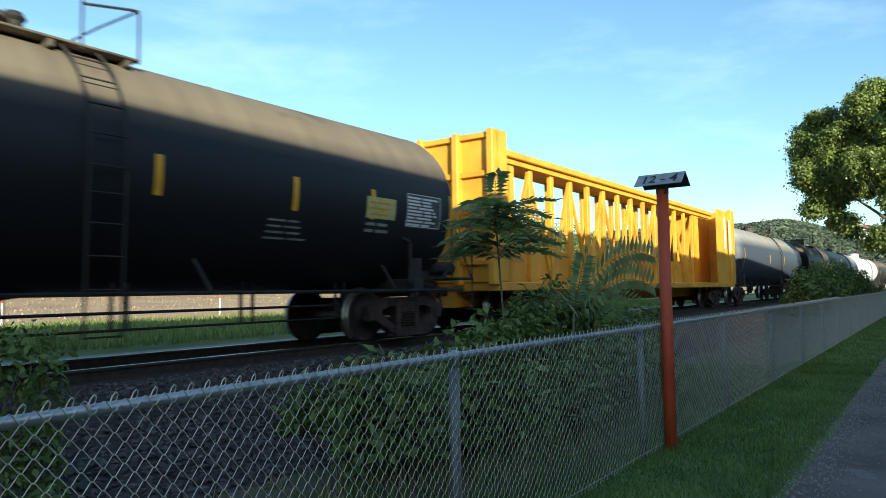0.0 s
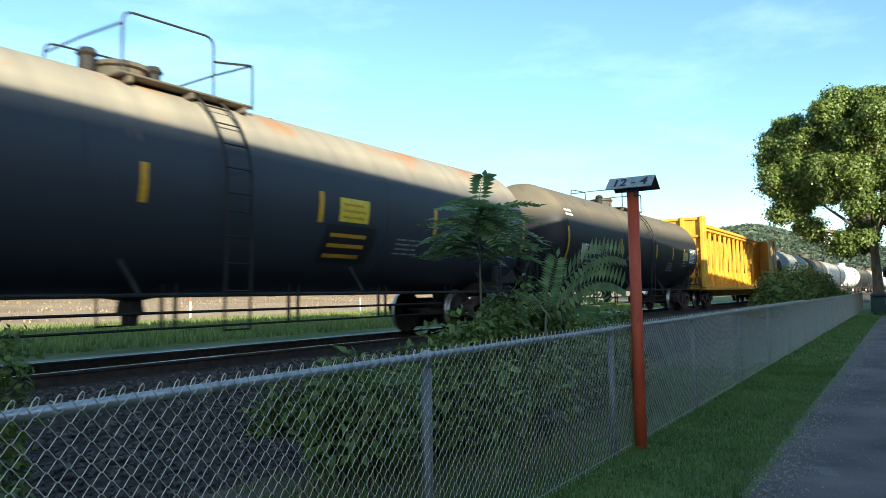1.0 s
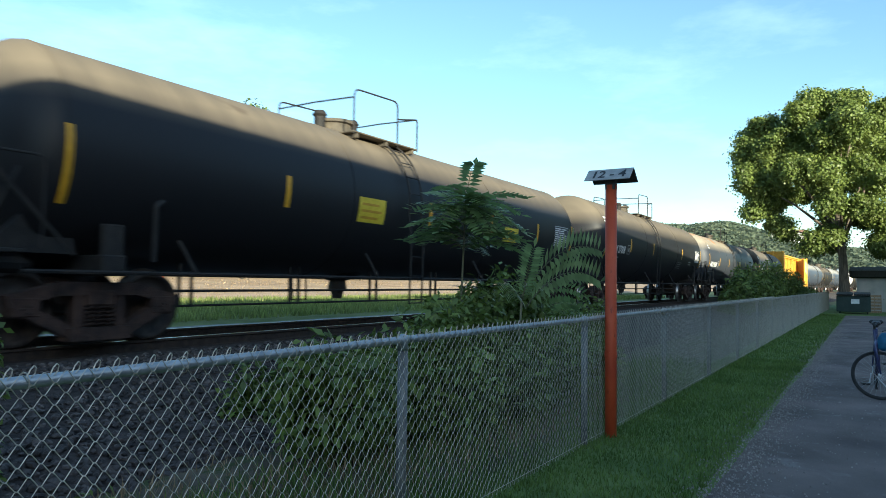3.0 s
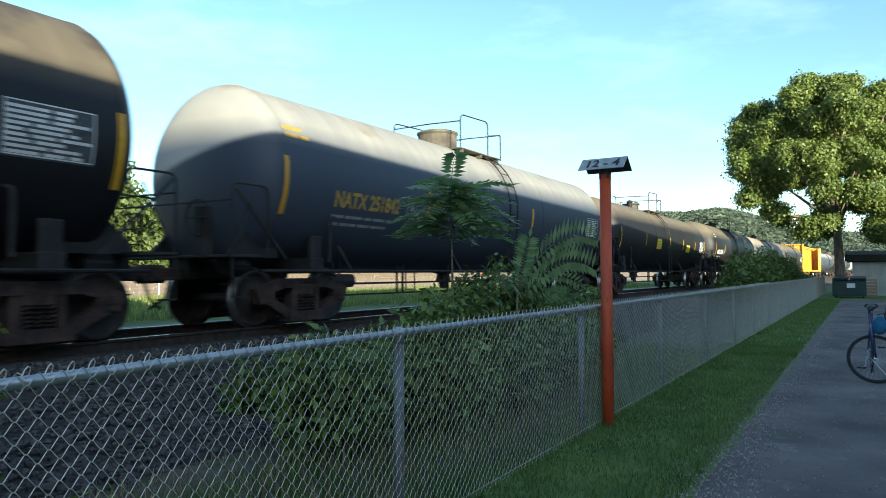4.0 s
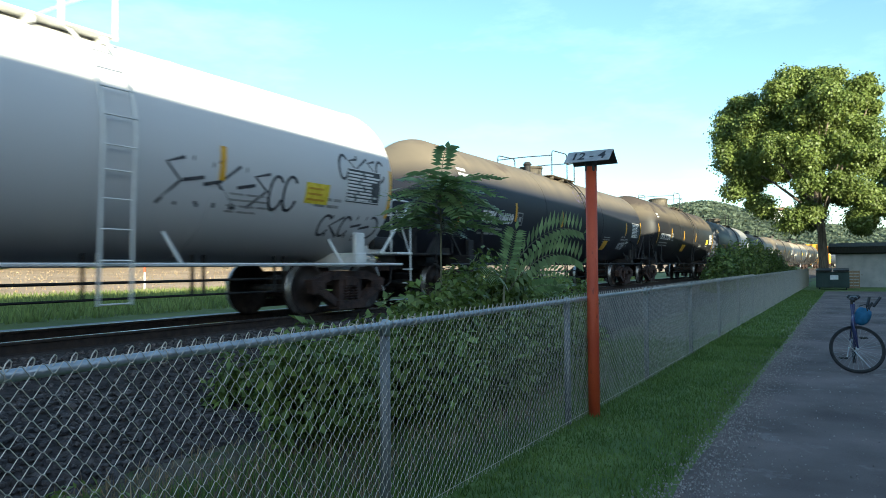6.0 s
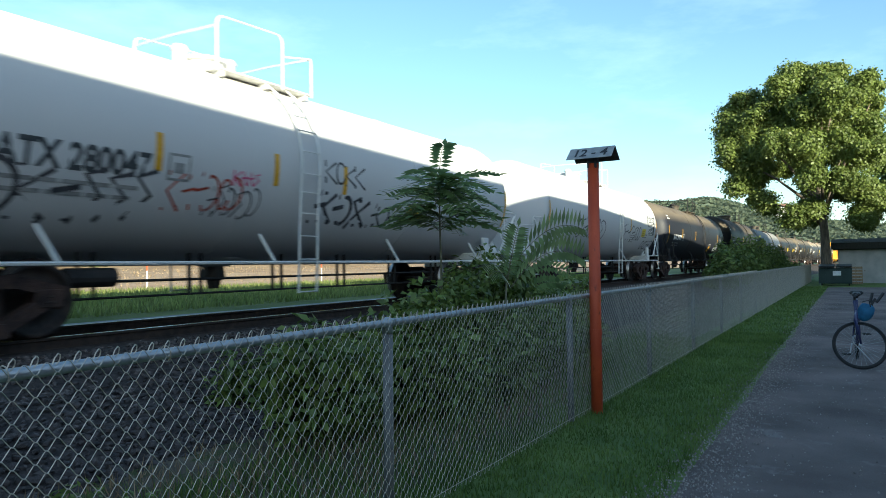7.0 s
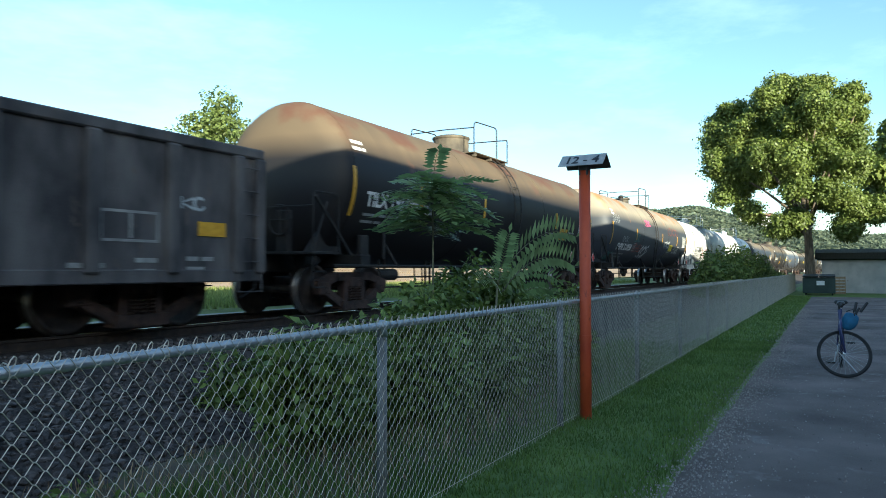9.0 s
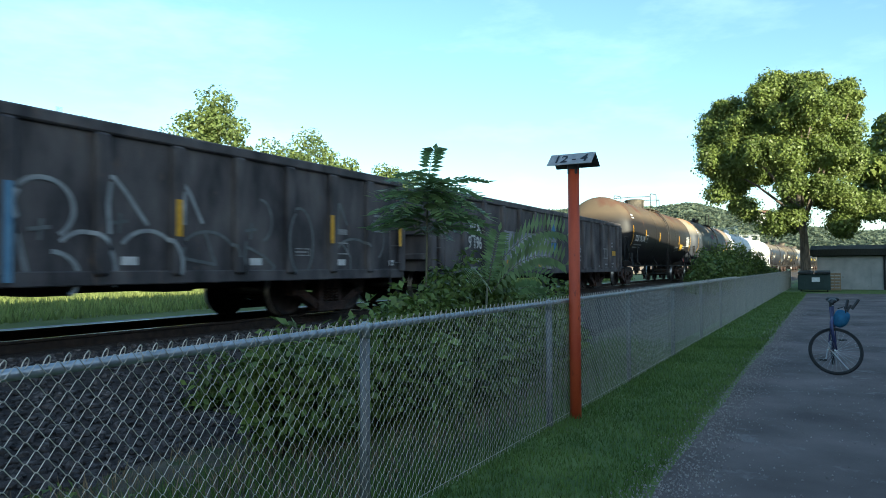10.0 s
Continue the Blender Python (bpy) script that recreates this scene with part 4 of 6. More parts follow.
def build_bluff():
    """The wooded bluff: a long rounded ridge with a crown-by-crown canopy."""
    vs, fs = [], []
    nx, ny = 70, 260
    for i in range(nx):
        for j in range(ny):
            u, v = i / (nx - 1), j / (ny - 1)
            x = 470 + 380 * u
            y = -420 + 1100 * v
            z = bluff_height(y, u)
            b = noise.cell((x * 0.11, y * 0.11, 0.5))
            z += (3.2 * abs(noise.noise((x * 0.10, y * 0.10, 1.0))) + 2.2 * noise.noise((x * 0.25, y * 0.25, 4.0)) + 1.2 * b) * min(1, u * 6)
            vs.append((x, y, z - 1))
    for i in range(nx - 1):
        for j in range(ny - 1):
            a = i * ny + j
            fs.append((a, a + ny, a + ny + 1, a + 1))
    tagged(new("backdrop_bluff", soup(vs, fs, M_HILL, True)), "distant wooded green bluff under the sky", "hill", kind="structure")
    rng = np.random.default_rng(33)
    pts = []
    outs = []
    for k in range(9000):
        y = rng.uniform(-60, 330)
        x = rng.uniform(470, 690)
        u = (x - 470) / 380
        z = bluff_height(y, u)
        r = rng.uniform(0.8, 1.8)
        d = rng.normal(size=(18, 3))
        d /= np.linalg.norm(d, axis=1, keepdims=True)
        d[:, 2] = abs(d[:, 2])
        pts.append(np.array([x, y, z - 0.5]) + d * r)
        outs.append(d)
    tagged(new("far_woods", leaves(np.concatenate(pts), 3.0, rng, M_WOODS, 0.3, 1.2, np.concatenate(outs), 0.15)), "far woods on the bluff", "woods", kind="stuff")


# ---- yard at the end of the path ----
def build_yard():
    dump = empty("dumpster", pose(47.6, 0.86, 0.0), "dark green steel dumpster with a white label", "dumpster")
    bm = bmesh.new()
    add_box(bm, -0.7, 0.7, -0.86, 0.86, 0.12, 1.05, 0.03)
    for y in (-0.55, 0, 0.55):
        add_box(bm, -0.74, -0.70, y - 0.04, y + 0.04, 0.14, 1.0)
    part("body", bm, M_DUMPSTER, dump)
    for y in (-0.44, 0.44):
        part("lid", box(-0.76, 0.72, y - 0.42, y + 0.42, 1.06, 1.16, 0.03), M_PLASTIC, dump, at=pose(0, 0, 0.06, 0, -4, 0))
    part("label_plate", box(-0.765, -0.745, -0.30, 0.12, 0.60, 0.86), M_TRIM, dump, "white label plate")
    for x in (-0.55, 0.55):
        for y in (-0.7, 0.7):
            part("caster", lathe([(-0.03, 0.06), (0.03, 0.06)], 12, "y"), M_RUBBER, dump, at=pose(x, y, 0.06))
    pal = empty("wooden_pallet", pose(48.9, -0.20, 0.02, 0, -76, 0), "tan wooden pallet leaning beside the dumpster", "pallet")
    for k in range(6):
        part("board", box(0.0 + k * 0.19, 0.13 + k * 0.19, -0.35, 0.35, 0.09, 0.11), M_WOOD, pal)
    for y in (-0.32, 0, 0.32):
        part("stringer", box(0, 1.1, y - 0.02, y + 0.02, 0.0, 0.09), M_WOOD, pal)
    gar = empty("garage", pose(52.5, -2.6, 0.0), "low pale block garage with a dark shingle roof", "garage")
    part("wall", box(0, 6, -5.2, 3.35, -0.05, 2.15), M_STUCCO, gar)
    part("fascia", box(-0.50, -0.46, -5.45, 3.6, 2.22, 2.60), M_ROOF, gar)
    bm = bmesh.new()
    pr = [(-0.45, 2.2), (-0.45, 2.62), (3.0, 2.95), (6.35, 2.62), (6.35, 2.2), (3.0, 2.6)]
    a = [bm.verts.new((x, -5.6, z)) for x, z in pr]
    b = [bm.verts.new((x, 3.75, z)) for x, z in pr]
    for k in range(6):
        bm.faces.new((a[k], a[(k + 1) % 6], b[(k + 1) % 6], b[k]))
    bm.faces.new(a), bm.faces.new(list(reversed(b)))
    bmesh.ops.recalc_face_normals(bm, faces=bm.faces)
    part("roof", bm, M_ROOF, gar)
    for y in (-4.2, -2.4, 0.2, 1.9):
        part("pilaster", box(-0.05, 0.0, y - 0.10, y + 0.10, -0.05, 2.14), M_STUCCO, gar)
    # slim dark round strip standing against the front wall
    part("dark_upright", tube([(-0.10, -0.42, 0.0), (-0.10, -0.42, 2.2)], 0.06), M_PLASTIC, gar)
    door = part("door", box(-0.03, 0.02, -1.9, -0.9, 0.0, 2.0, 0.01), M_TRIM, gar, "white side door")
    part("door_handle", box(-0.07, -0.03, -1.82, -1.75, 0.95, 1.0), M_CHROME, door)
    for x, y in ((22.3, 30.0), (11.8, 29.0), (36.0, 30.5), (58, 31)):
        mk = empty("line_marker", pose(x, y, 0.45), "slim white marker post with an orange top", "marker post")
        part("post", add_tube(bmesh.new(), [(0, 0, -0.2), (0, 0, 0.95)], 0.045, 8), M_TRIM, mk)
        part("cap", add_tube(bmesh.new(), [(0, 0, 0.95), (0, 0, 1.2)], 0.05, 8), M_ORANGE, mk, "orange cap")
    for x, y, z in ((610, 60.0, 43.5), (612, 47.0, 40.0)):
        hs = empty("house", pose(x, y, z, 0, 0, 12), "small pale house among the trees on the bluff", "house")
        part("wall", box(-4, 4, -5.5, 5.5, -6, 4.2), M_TRIM, hs)
        bm = bmesh.new()
        gable = [(-4.5, 4.1), (0, 6.6), (4.5, 4.1)]
        a, b = [bm.verts.new((q, -6, w)) for q, w in gable], [bm.verts.new((q, 6, w)) for q, w in gable]
        bm.faces.new(a), bm.faces.new(list(reversed(b)))
        for k in range(3):
            bm.faces.new((a[k], b[k], b[(k + 1) % 3], a[(k + 1) % 3]))
        bmesh.ops.recalc_face_normals(bm, faces=bm.faces)
        part("roof", bm, M_WAREHOUSE, hs)
        for q in (-3.2, 0, 3.2):
            part("window", box(-4.06, -3.98, q - 0.6, q + 0.6, 1.2, 2.8), M_SIGNBACK, hs)
    # unseen building row added behind the camera; its roof line is shaped to shade the path and the lower train
    roof = [(-90, 10.05), (-12.6, 9.84), (-0.6, 9.54), (8.4, 9.42), (15, 9.1), (30, 8.4), (44, 7.5), (60, 7.1), (80, 6.7)]
    for k, ((x0, h0), (x1, h1)) in enumerate(zip(roof, roof[1:])):
        for name, y0, y1, low, high, mt, lab, cat in (("wall_south_%d", -24.0, -14.0, None, 0.0, M_WAREHOUSE, "unseen plain brick wall added behind the path to cast shade", "building"), ("trim_south_%d", -24.1, -13.98, 0.002, 0.10, M_TRIM, "pale coping along the top of the unseen wall", "coping")):
            bm = box(x0, x1, y0, y1, 0, 1)
            for v in bm.verts:
                h = h0 if v.co.x < (x0 + x1) / 2 else h1
                v.co.z = (h + high) if v.co.z > 0.5 else (-0.1 if low is None else h + low)
            tagged(part(name % (k + 1), bm, mt), lab, cat, kind="structure")


def build_bicycle():
    bike = empty("bicycle", pose(11.35, 0.03, 0.02, 0, 0, 14), "dark blue bicycle with a blue bag on its kickstand", "bicycle")
    def wheel(name, at):
        w = new(name)
        w.parent, w.matrix_basis = bike, at
        bm = bmesh.new()
        pts = [(0, 0.325 * math.cos(a), 0.325 * math.sin(a)) for a in np.linspace(0, 2 * math.pi, 49)]
        add_tube(bm, pts, 0.018, 8, False)
        part("tyre", bm, M_RUBBER, w, smooth=True)
        bm = bmesh.new()
        pts = [(0, 0.304 * math.cos(a), 0.304 * math.sin(a)) for a in np.linspace(0, 2 * math.pi, 49)]
        add_tube(bm, pts, 0.009, 6, False)
        part("rim", bm, M_PLASTIC, w, smooth=True)
        bm = bmesh.new()
        for k in range(28):
            a = k * 2 * math.pi / 28
            add_tube(bm, [((0.025 if k % 2 else -0.025), 0, 0), (0, 0.30 * math.cos(a), 0.30 * math.sin(a))], 0.0011, 3)
        tagged(part("spoke_web", bm, M_CHROME, w), kind="stuff")
        part("hub", lathe([(-0.05, 0.02), (0.05, 0.02)], 10, "x"), M_CHROME, w)
    turn = pose(0, 0, 0.325, 0, 22, -8)
    wheel("front_wheel", turn)
    wheel("rear_wheel", pose(1.02, -0.22, 0.345, 0, 0, 78))
    fork = part("fork", add_tube(add_tube(bmesh.new(), [(-0.05, 0, 0.345), (-0.02, 0.05, 0.72), (0.06, 0.02, 0.80)], 0.013, 8), [(0.06, 0, 0.345), (0.04, 0.05, 0.72), (0.06, 0.02, 0.80)], 0.013, 8), M_BIKEBLUE, bike, smooth=True)
    part("head_tube", tube([(0.06, 0.02, 0.70), (0.10, 0.03, 0.94)], 0.020), M_BIKEBLUE, bike)
    part("down_tube", tube([(0.07, 0.02, 0.76), (0.50, -0.10, 0.30)], 0.019), M_BIKEBLUE, bike)
    part("top_tube", tube([(0.10, 0.02, 0.88), (0.66, -0.14, 0.78)], 0.017), M_BIKEBLUE, bike)
    part("seat_tube", tube([(0.50, -0.10, 0.30), (0.70, -0.15, 0.92)], 0.017), M_BIKEBLUE, bike)
    for s in (-0.05, 0.05):
        part("stay", tube([(0.50, -0.10 + s * 0.6, 0.30), (1.02, -0.22 + s, 0.345)], 0.010), M_BIKEBLUE, bike)
        part("stay", tube([(0.67, -0.14 + s * 0.4, 0.80), (1.02, -0.22 + s, 0.345)], 0.009), M_BIKEBLUE, bike)
    part("handlebar", tube(rounded([(-0.22, 0.08, 1.00), (-0.06, 0.10, 1.04), (0.10, 0.03, 1.00), (0.20, -0.06, 1.04), (0.30, 0.0, 1.01)], 0.05), 0.014), M_PLASTIC, bike)
    part("stem", tube([(0.10, 0.03, 0.92), (0.09, 0.03, 1.01)], 0.017), M_PLASTIC, bike)
    for p in (((-0.22, 0.08, 1.0), (-0.12, 0.093, 1.025)), ((0.30, 0.0, 1.01), (0.25, -0.03, 1.025))):
        part("grip", tube(p, 0.019), M_RUBBER, bike)
    bm = bmesh.new()
    bmesh.ops.create_uvsphere(bm, u_segments=16, v_segments=10, radius=1)
    bmesh.ops.scale(bm, vec=(0.08, 0.105, 0.15), verts=bm.verts)
    for v in bm.verts:
        v.co.x += 0.012 * noise.noise(v.co * 30)
        if v.co.z > 0.09:
            v.co.z = 0.09 + (v.co.z - 0.09) * 0.3
    bag = part("bag", bm, M_BAG, bike, "blue fabric bag", True, at=pose(0.22, -0.14, 0.78, 24, 12, 0))
    part("bag_strap", tube([(-0.06, -0.02, 0.07), (-0.11, 0.04, 0.14), (-0.06, 0.1, 0.09)], 0.008), M_PLASTIC, bag)
    bm = bmesh.new()
    add_box(bm, -0.12, 0.10, -0.055, 0.055, -0.02, 0.03, 0.02)
    add_box(bm, 0.05, 0.16, -0.09, 0.09, -0.02, 0.035, 0.02)
    part("saddle", bm, M_PLASTIC, bike, at=pose(0.74, -0.16, 1.0, 0, -6, -14))
    part("seat_post", tube([(0.70, -0.15, 0.90), (0.74, -0.16, 1.0)], 0.013), M_CHROME, bike)
    for s in (-1, 1):
        part("bar_end", tube([(0.34, -0.27 - 0.04 * s, 0.90), (0.38, -0.34 - 0.07 * s, 1.03)], 0.020), M_PLASTIC, bike)
    part("rack", tube(rounded([(0.25, -0.22, 0.74), (0.32, -0.24, 0.88), (0.36, -0.30, 0.95)], 0.05), 0.018), M_PLASTIC, bike)
    cr = part("crank", tube([(0.48, -0.02, 0.30), (0.42, 0.02, 0.16)], 0.010), M_CHROME, bike)
    part("pedal", box(0.36, 0.46, 0.02, 0.12, 0.14, 0.165, 0.005), M_PLASTIC, bike)
    part("pedal", box(0.50, 0.60, -0.28, -0.18, 0.42, 0.445, 0.005), M_PLASTIC, bike)
    part("chainring", lathe([(-0.004, 0.09), (0.004, 0.09)], 24, "y"), M_CHROME, bike, at=pose(0.50, -0.04, 0.30, 0, 0, -14))
    part("kickstand", tube([(0.56, -0.06, 0.30), (0.50, -0.30, 0.0)], 0.009), M_CHROME, bike)


# ---- the train ----
SPEED, WHEEL_R = 21.6, 0.465
CARS, WHEELSETS = [], []
SHELL = {"r": 1.5, "z": 2.55}      # radius and axis height of the tank being painted
SHARED = {}


def shared_truck():
    """Mesh data of the bogie, built once for all cars."""
    if SHARED:
        return SHARED
    prof = [(-0.07, 0.50), (-0.055, 0.515), (-0.03, WHEEL_R + 0.012), (0.0, WHEEL_R), (0.075, WHEEL_R - 0.004), (0.085, WHEEL_R - 0.02), (0.08, WHEEL_R - 0.07), (0.04, WHEEL_R - 0.09),
            (0.055, 0.16), (0.10, 0.13), (0.10, 0.085), (0.0, 0.085), (-0.03, 0.13), (0.0, WHEEL_R - 0.10), (-0.06, WHEEL_R - 0.06)]
    bm = bmesh.new()
    for side in (-1, 1):
        rings = []
        for a, r in prof:
            rings.append([bm.verts.new((math.cos(2 * math.pi * k / 32) * r, side * (0.7535 + a - 0.02), math.sin(2 * math.pi * k / 32) * r)) for k in range(32)])
        for i in range(len(rings)):
            p, q = rings[i], rings[(i + 1) % len(rings)]
            for k in range(32):
                f = bm.faces.new((p[k], q[k], q[(k + 1) % 32], p[(k + 1) % 32]))
                f.material_index = 1 if i in (2, 3) else 0
    add_tube(bm, [(0, -1.02, 0), (0, 1.02, 0)], 0.075, 14)
    for side in (-1, 1):
        add_tube(bm, [(0, side * 1.0, 0), (0, side * 1.09, 0)], 0.095, 14)
        for k in range(3):
            a = k * 2.094
            add_box(bm, 0.045 * math.cos(a) - 0.014, 0.045 * math.cos(a) + 0.014, side * 1.10 - 0.014, side * 1.10 + 0.014, 0.045 * math.sin(a) - 0.014, 0.045 * math.sin(a) + 0.014)
    bmesh.ops.recalc_face_normals(bm, faces=bm.faces)
    SHARED["wheelset"] = mesh_of(bm, (M_WHEEL, M_TREAD), True)
    # cast side frame: top member, sloping arms, spring pocket, open windows
    bm = bmesh.new()
    def bar(p, q, w, y0, y1):
        p, q = Vector((p[0], 0, p[1])), Vector((q[0], 0, q[1]))
        d = (q - p).normalized()
        nrm = Vector((-d.z, 0, d.x)) * w / 2
        c = [p + nrm - d * w * 0.3, q + nrm + d * w * 0.3, q - nrm + d * w * 0.3, p - nrm - d * w * 0.3]
        a = [bm.verts.new((v.x, y0, v.z)) for v in c]
        b = [bm.verts.new((v.x, y1, v.z)) for v in c]
        bm.faces.new(a), bm.faces.new(list(reversed(b)))
        for k in range(4):
            bm.faces.new((a[k], b[k], b[(k + 1) % 4], a[(k + 1) % 4]))
    bar((-1.05, 0.56), (-0.5, 0.70), 0.15, -0.09, 0.09)
    bar((1.05, 0.56), (0.5, 0.70), 0.15, -0.09, 0.09)
    bar((-0.5, 0.70), (0.5, 0.70), 0.16, -0.11, 0.11)
    bar((-0.92, 0.47), (-0.36, 0.17), 0.15, -0.09, 0.09)
    bar((0.92, 0.47), (0.36, 0.17), 0.15, -0.09, 0.09)
    bar((-0.36, 0.15), (0.36, 0.15), 0.16, -0.14, 0.14)
    bar((-0.27, 0.2), (-0.27, 0.66), 0.12, -0.09, 0.09)
    bar((0.27, 0.2), (0.27, 0.66), 0.12, -0.09, 0.09)
    add_box(bm, -1.06, -0.72, -0.10, 0.10, 0.36, 0.62, 0.03)
    add_box(bm, 0.72, 1.06, -0.10, 0.10, 0.36, 0.62, 0.03)
    bmesh.ops.recalc_face_normals(bm, faces=bm.faces)
    SHARED["side_frame"] = mesh_of(bm, M_TRUCK)
    bm = bmesh.new()
    for x in (-0.14, 0.0, 0.14):
        for y in (-0.07, 0.07):
            pts = [(x + 0.05 * math.cos(a), y + 0.05 * math.sin(a), 0.23 + 0.26 * a / 31.4) for a in np.linspace(0, 31.4, 41)]
            add_tube(bm, pts, 0.013, 4, False)
    SHARED["spring_pack"] = mesh_of(bm, M_TRUCK)
    SHARED["bolster"] = mesh_of(add_box(add_box(bmesh.new(), -0.19, 0.19, -1.12, 1.12, 0.48, 0.70, 0.03), -0.3, 0.3, -0.35, 0.35, 0.68, 0.84, 0.03), M_TRUCK)
    SHARED["brake_beam"] = mesh_of(add_tube(add_tube(bmesh.new(), [(0, -0.7, 0.34), (0, 0.7, 0.34)], 0.035, 6), [(0, -0.7, 0.30), (0.12, 0, 0.38), (0, 0.7, 0.30)], 0.025, 6), M_TRUCK)
    bm = bmesh.new()
    add_box(bm, 0.0, 0.55, -0.09, 0.09, -0.10, 0.10, 0.02)
    add_box(bm, 0.45, 0.72, -0.14, 0.06, -0.14, 0.14, 0.04)
    add_box(bm, 0.66, 0.80, 0.02, 0.12, -0.13, 0.13, 0.03)
    SHARED["coupler"] = mesh_of(bm, M_TRUCK)
    return SHARED


def add_trucks(car, length, centre):
    sh = shared_truck()
    for s in (-1, 1):
        tr = part("truck", sh["bolster"], None, car, at=pose(s * centre, 0, 0))
        for y in (-1, 1):
            part("side_frame", sh["side_frame"], None, tr, at=pose(0, y * 1.0, 0))
            tagged(part("spring_pack", sh["spring_pack"], None, tr, at=pose(0, y * 1.0, 0)), kind="stuff")
        for x in (-0.89, 0.89):
            WHEELSETS.append((part("wheelset", sh["wheelset"], None, tr, at=pose(x, 0, WHEEL_R)), x))
        for x in (-0.36, 0.36):
            part("brake_beam", sh["brake_beam"], None, tr, at=pose(x, 0, 0, 0, 0, 0 if x > 0 else 180))
        part("coupler", sh["coupler"], None, car, at=pose(s * (length / 2 - 0.72), 0, 0.86, 0, 0, 0 if s > 0 else 180))


def new_car(name, rear, front, label):
    """rear, front: where its couplers meet the next cars, along the track at 0 s."""
    c = (rear + front) / 2
    car = empty(name, pose(c, TRACK_Y, RAIL_Z), label, "freight car", "cars of the freight train")
    CARS.append((car, c))
    return car, front - rear


def on_tank(shape, u, v, lift=0.006):
    """Lays a flat shape on the near side of a tank, u along the car and v above the axis."""
    vs, fs = shape
    R, axis = SHELL["r"], SHELL["z"]
    out = []
    for p in vs:
        z = v + 0.06 + p.y
        z = max(-R * 0.98, min(R * 0.98, z))
        out.append((u + p.x, -math.sqrt(R * R - z * z) - lift, axis + z))
    return out, fs


def decal(name, shape, material, car, u, v, label="", lift=0.006):
    vs, fs = on_tank(shape, u, v, lift)
    return part(name, soup(vs, fs, material), None, car, label)


def join_shapes(shapes):
    V, F = [], []
    for vs, fs in shapes:
        o = len(V)
        V += list(vs)
        F += [tuple(i + o for i in f) for f in fs]
    return V, F


def bars(rows, width, height, gap, rng, broken=True):
    """Lines of writing too small to read, as plain bars."""
    out = []
    for k in range(rows):
        x = 0.0
        w = width * rng.uniform(0.7, 1.0)
        while x < w:
            seg = rng.uniform(0.18, 0.5) if broken else w
            seg = min(seg, w - x)
            if seg > 0.05:
                out.append(panel(x, x + seg, -k * gap, -k * gap + height, 2, 1))
            x += seg + 0.05
    return join_shapes(out)


def scribble(w, h, loops, width, rng):
    """A tag: a row of hand-drawn letter-like forms, each of two or three strokes."""
    out = []
    step = w / loops
    for k in range(loops):
        x0, x1 = k * step + rng.uniform(-0.1, 0.1) * step, (k + 1.12) * step
        low, high = -h * rng.uniform(0.38, 0.5), h * rng.uniform(0.32, 0.5)
        xm, form = (x0 + x1) / 2, rng.integers(0, 5)
        if form == 0:
            out.append(stroke([(x0, low), (x0 + step * 0.12, high)], width))
            out.append(stroke([(x0 + step * 0.1 + (x1 - x0) * 0.8 * math.sin(a), (high + low) / 2 + (high - low) * 0.48 * math.cos(a)) for a in np.linspace(0.1, 3.0, 10)], width))
        elif form == 1:
            out.append(stroke([(x0, low), (xm, high), (x1 - step * 0.15, low * 0.9)], width))
            out.append(stroke([(x0 + step * 0.1, (low + high) / 2), (x1, (low + high) / 2 + 0.1 * h)], width))
        elif form == 2:
            out.append(stroke([(xm + (x1 - x0) * 0.42 * math.cos(a), (high + low) / 2 + (high - low) * 0.45 * math.sin(a)) for a in np.linspace(0.7, 5.9, 14)], width))
        elif form == 3:
            out.append(stroke([(x1 - step * 0.1, high), (x0 + step * 0.15, high * 0.7), (x1 - step * 0.2, (low + high) / 2), (x0, low)], width))
        else:
            out.append(stroke([(x0, high), (x0 + step * 0.05, low)], width))
            out.append(stroke([(x1, high * 0.9), (x0, (low + high) / 2), (x1 + step * 0.1, low)], width))
    return join_shapes(out)


def outline(u0, u1, v0, v1, w):
    return join_shapes([panel(u0, u1, v0, v0 + w), panel(u0, u1, v1 - w, v1), panel(u0, u0 + w, v0 + w, v1 - w), panel(u1 - w, u1, v0 + w, v1 - w)])


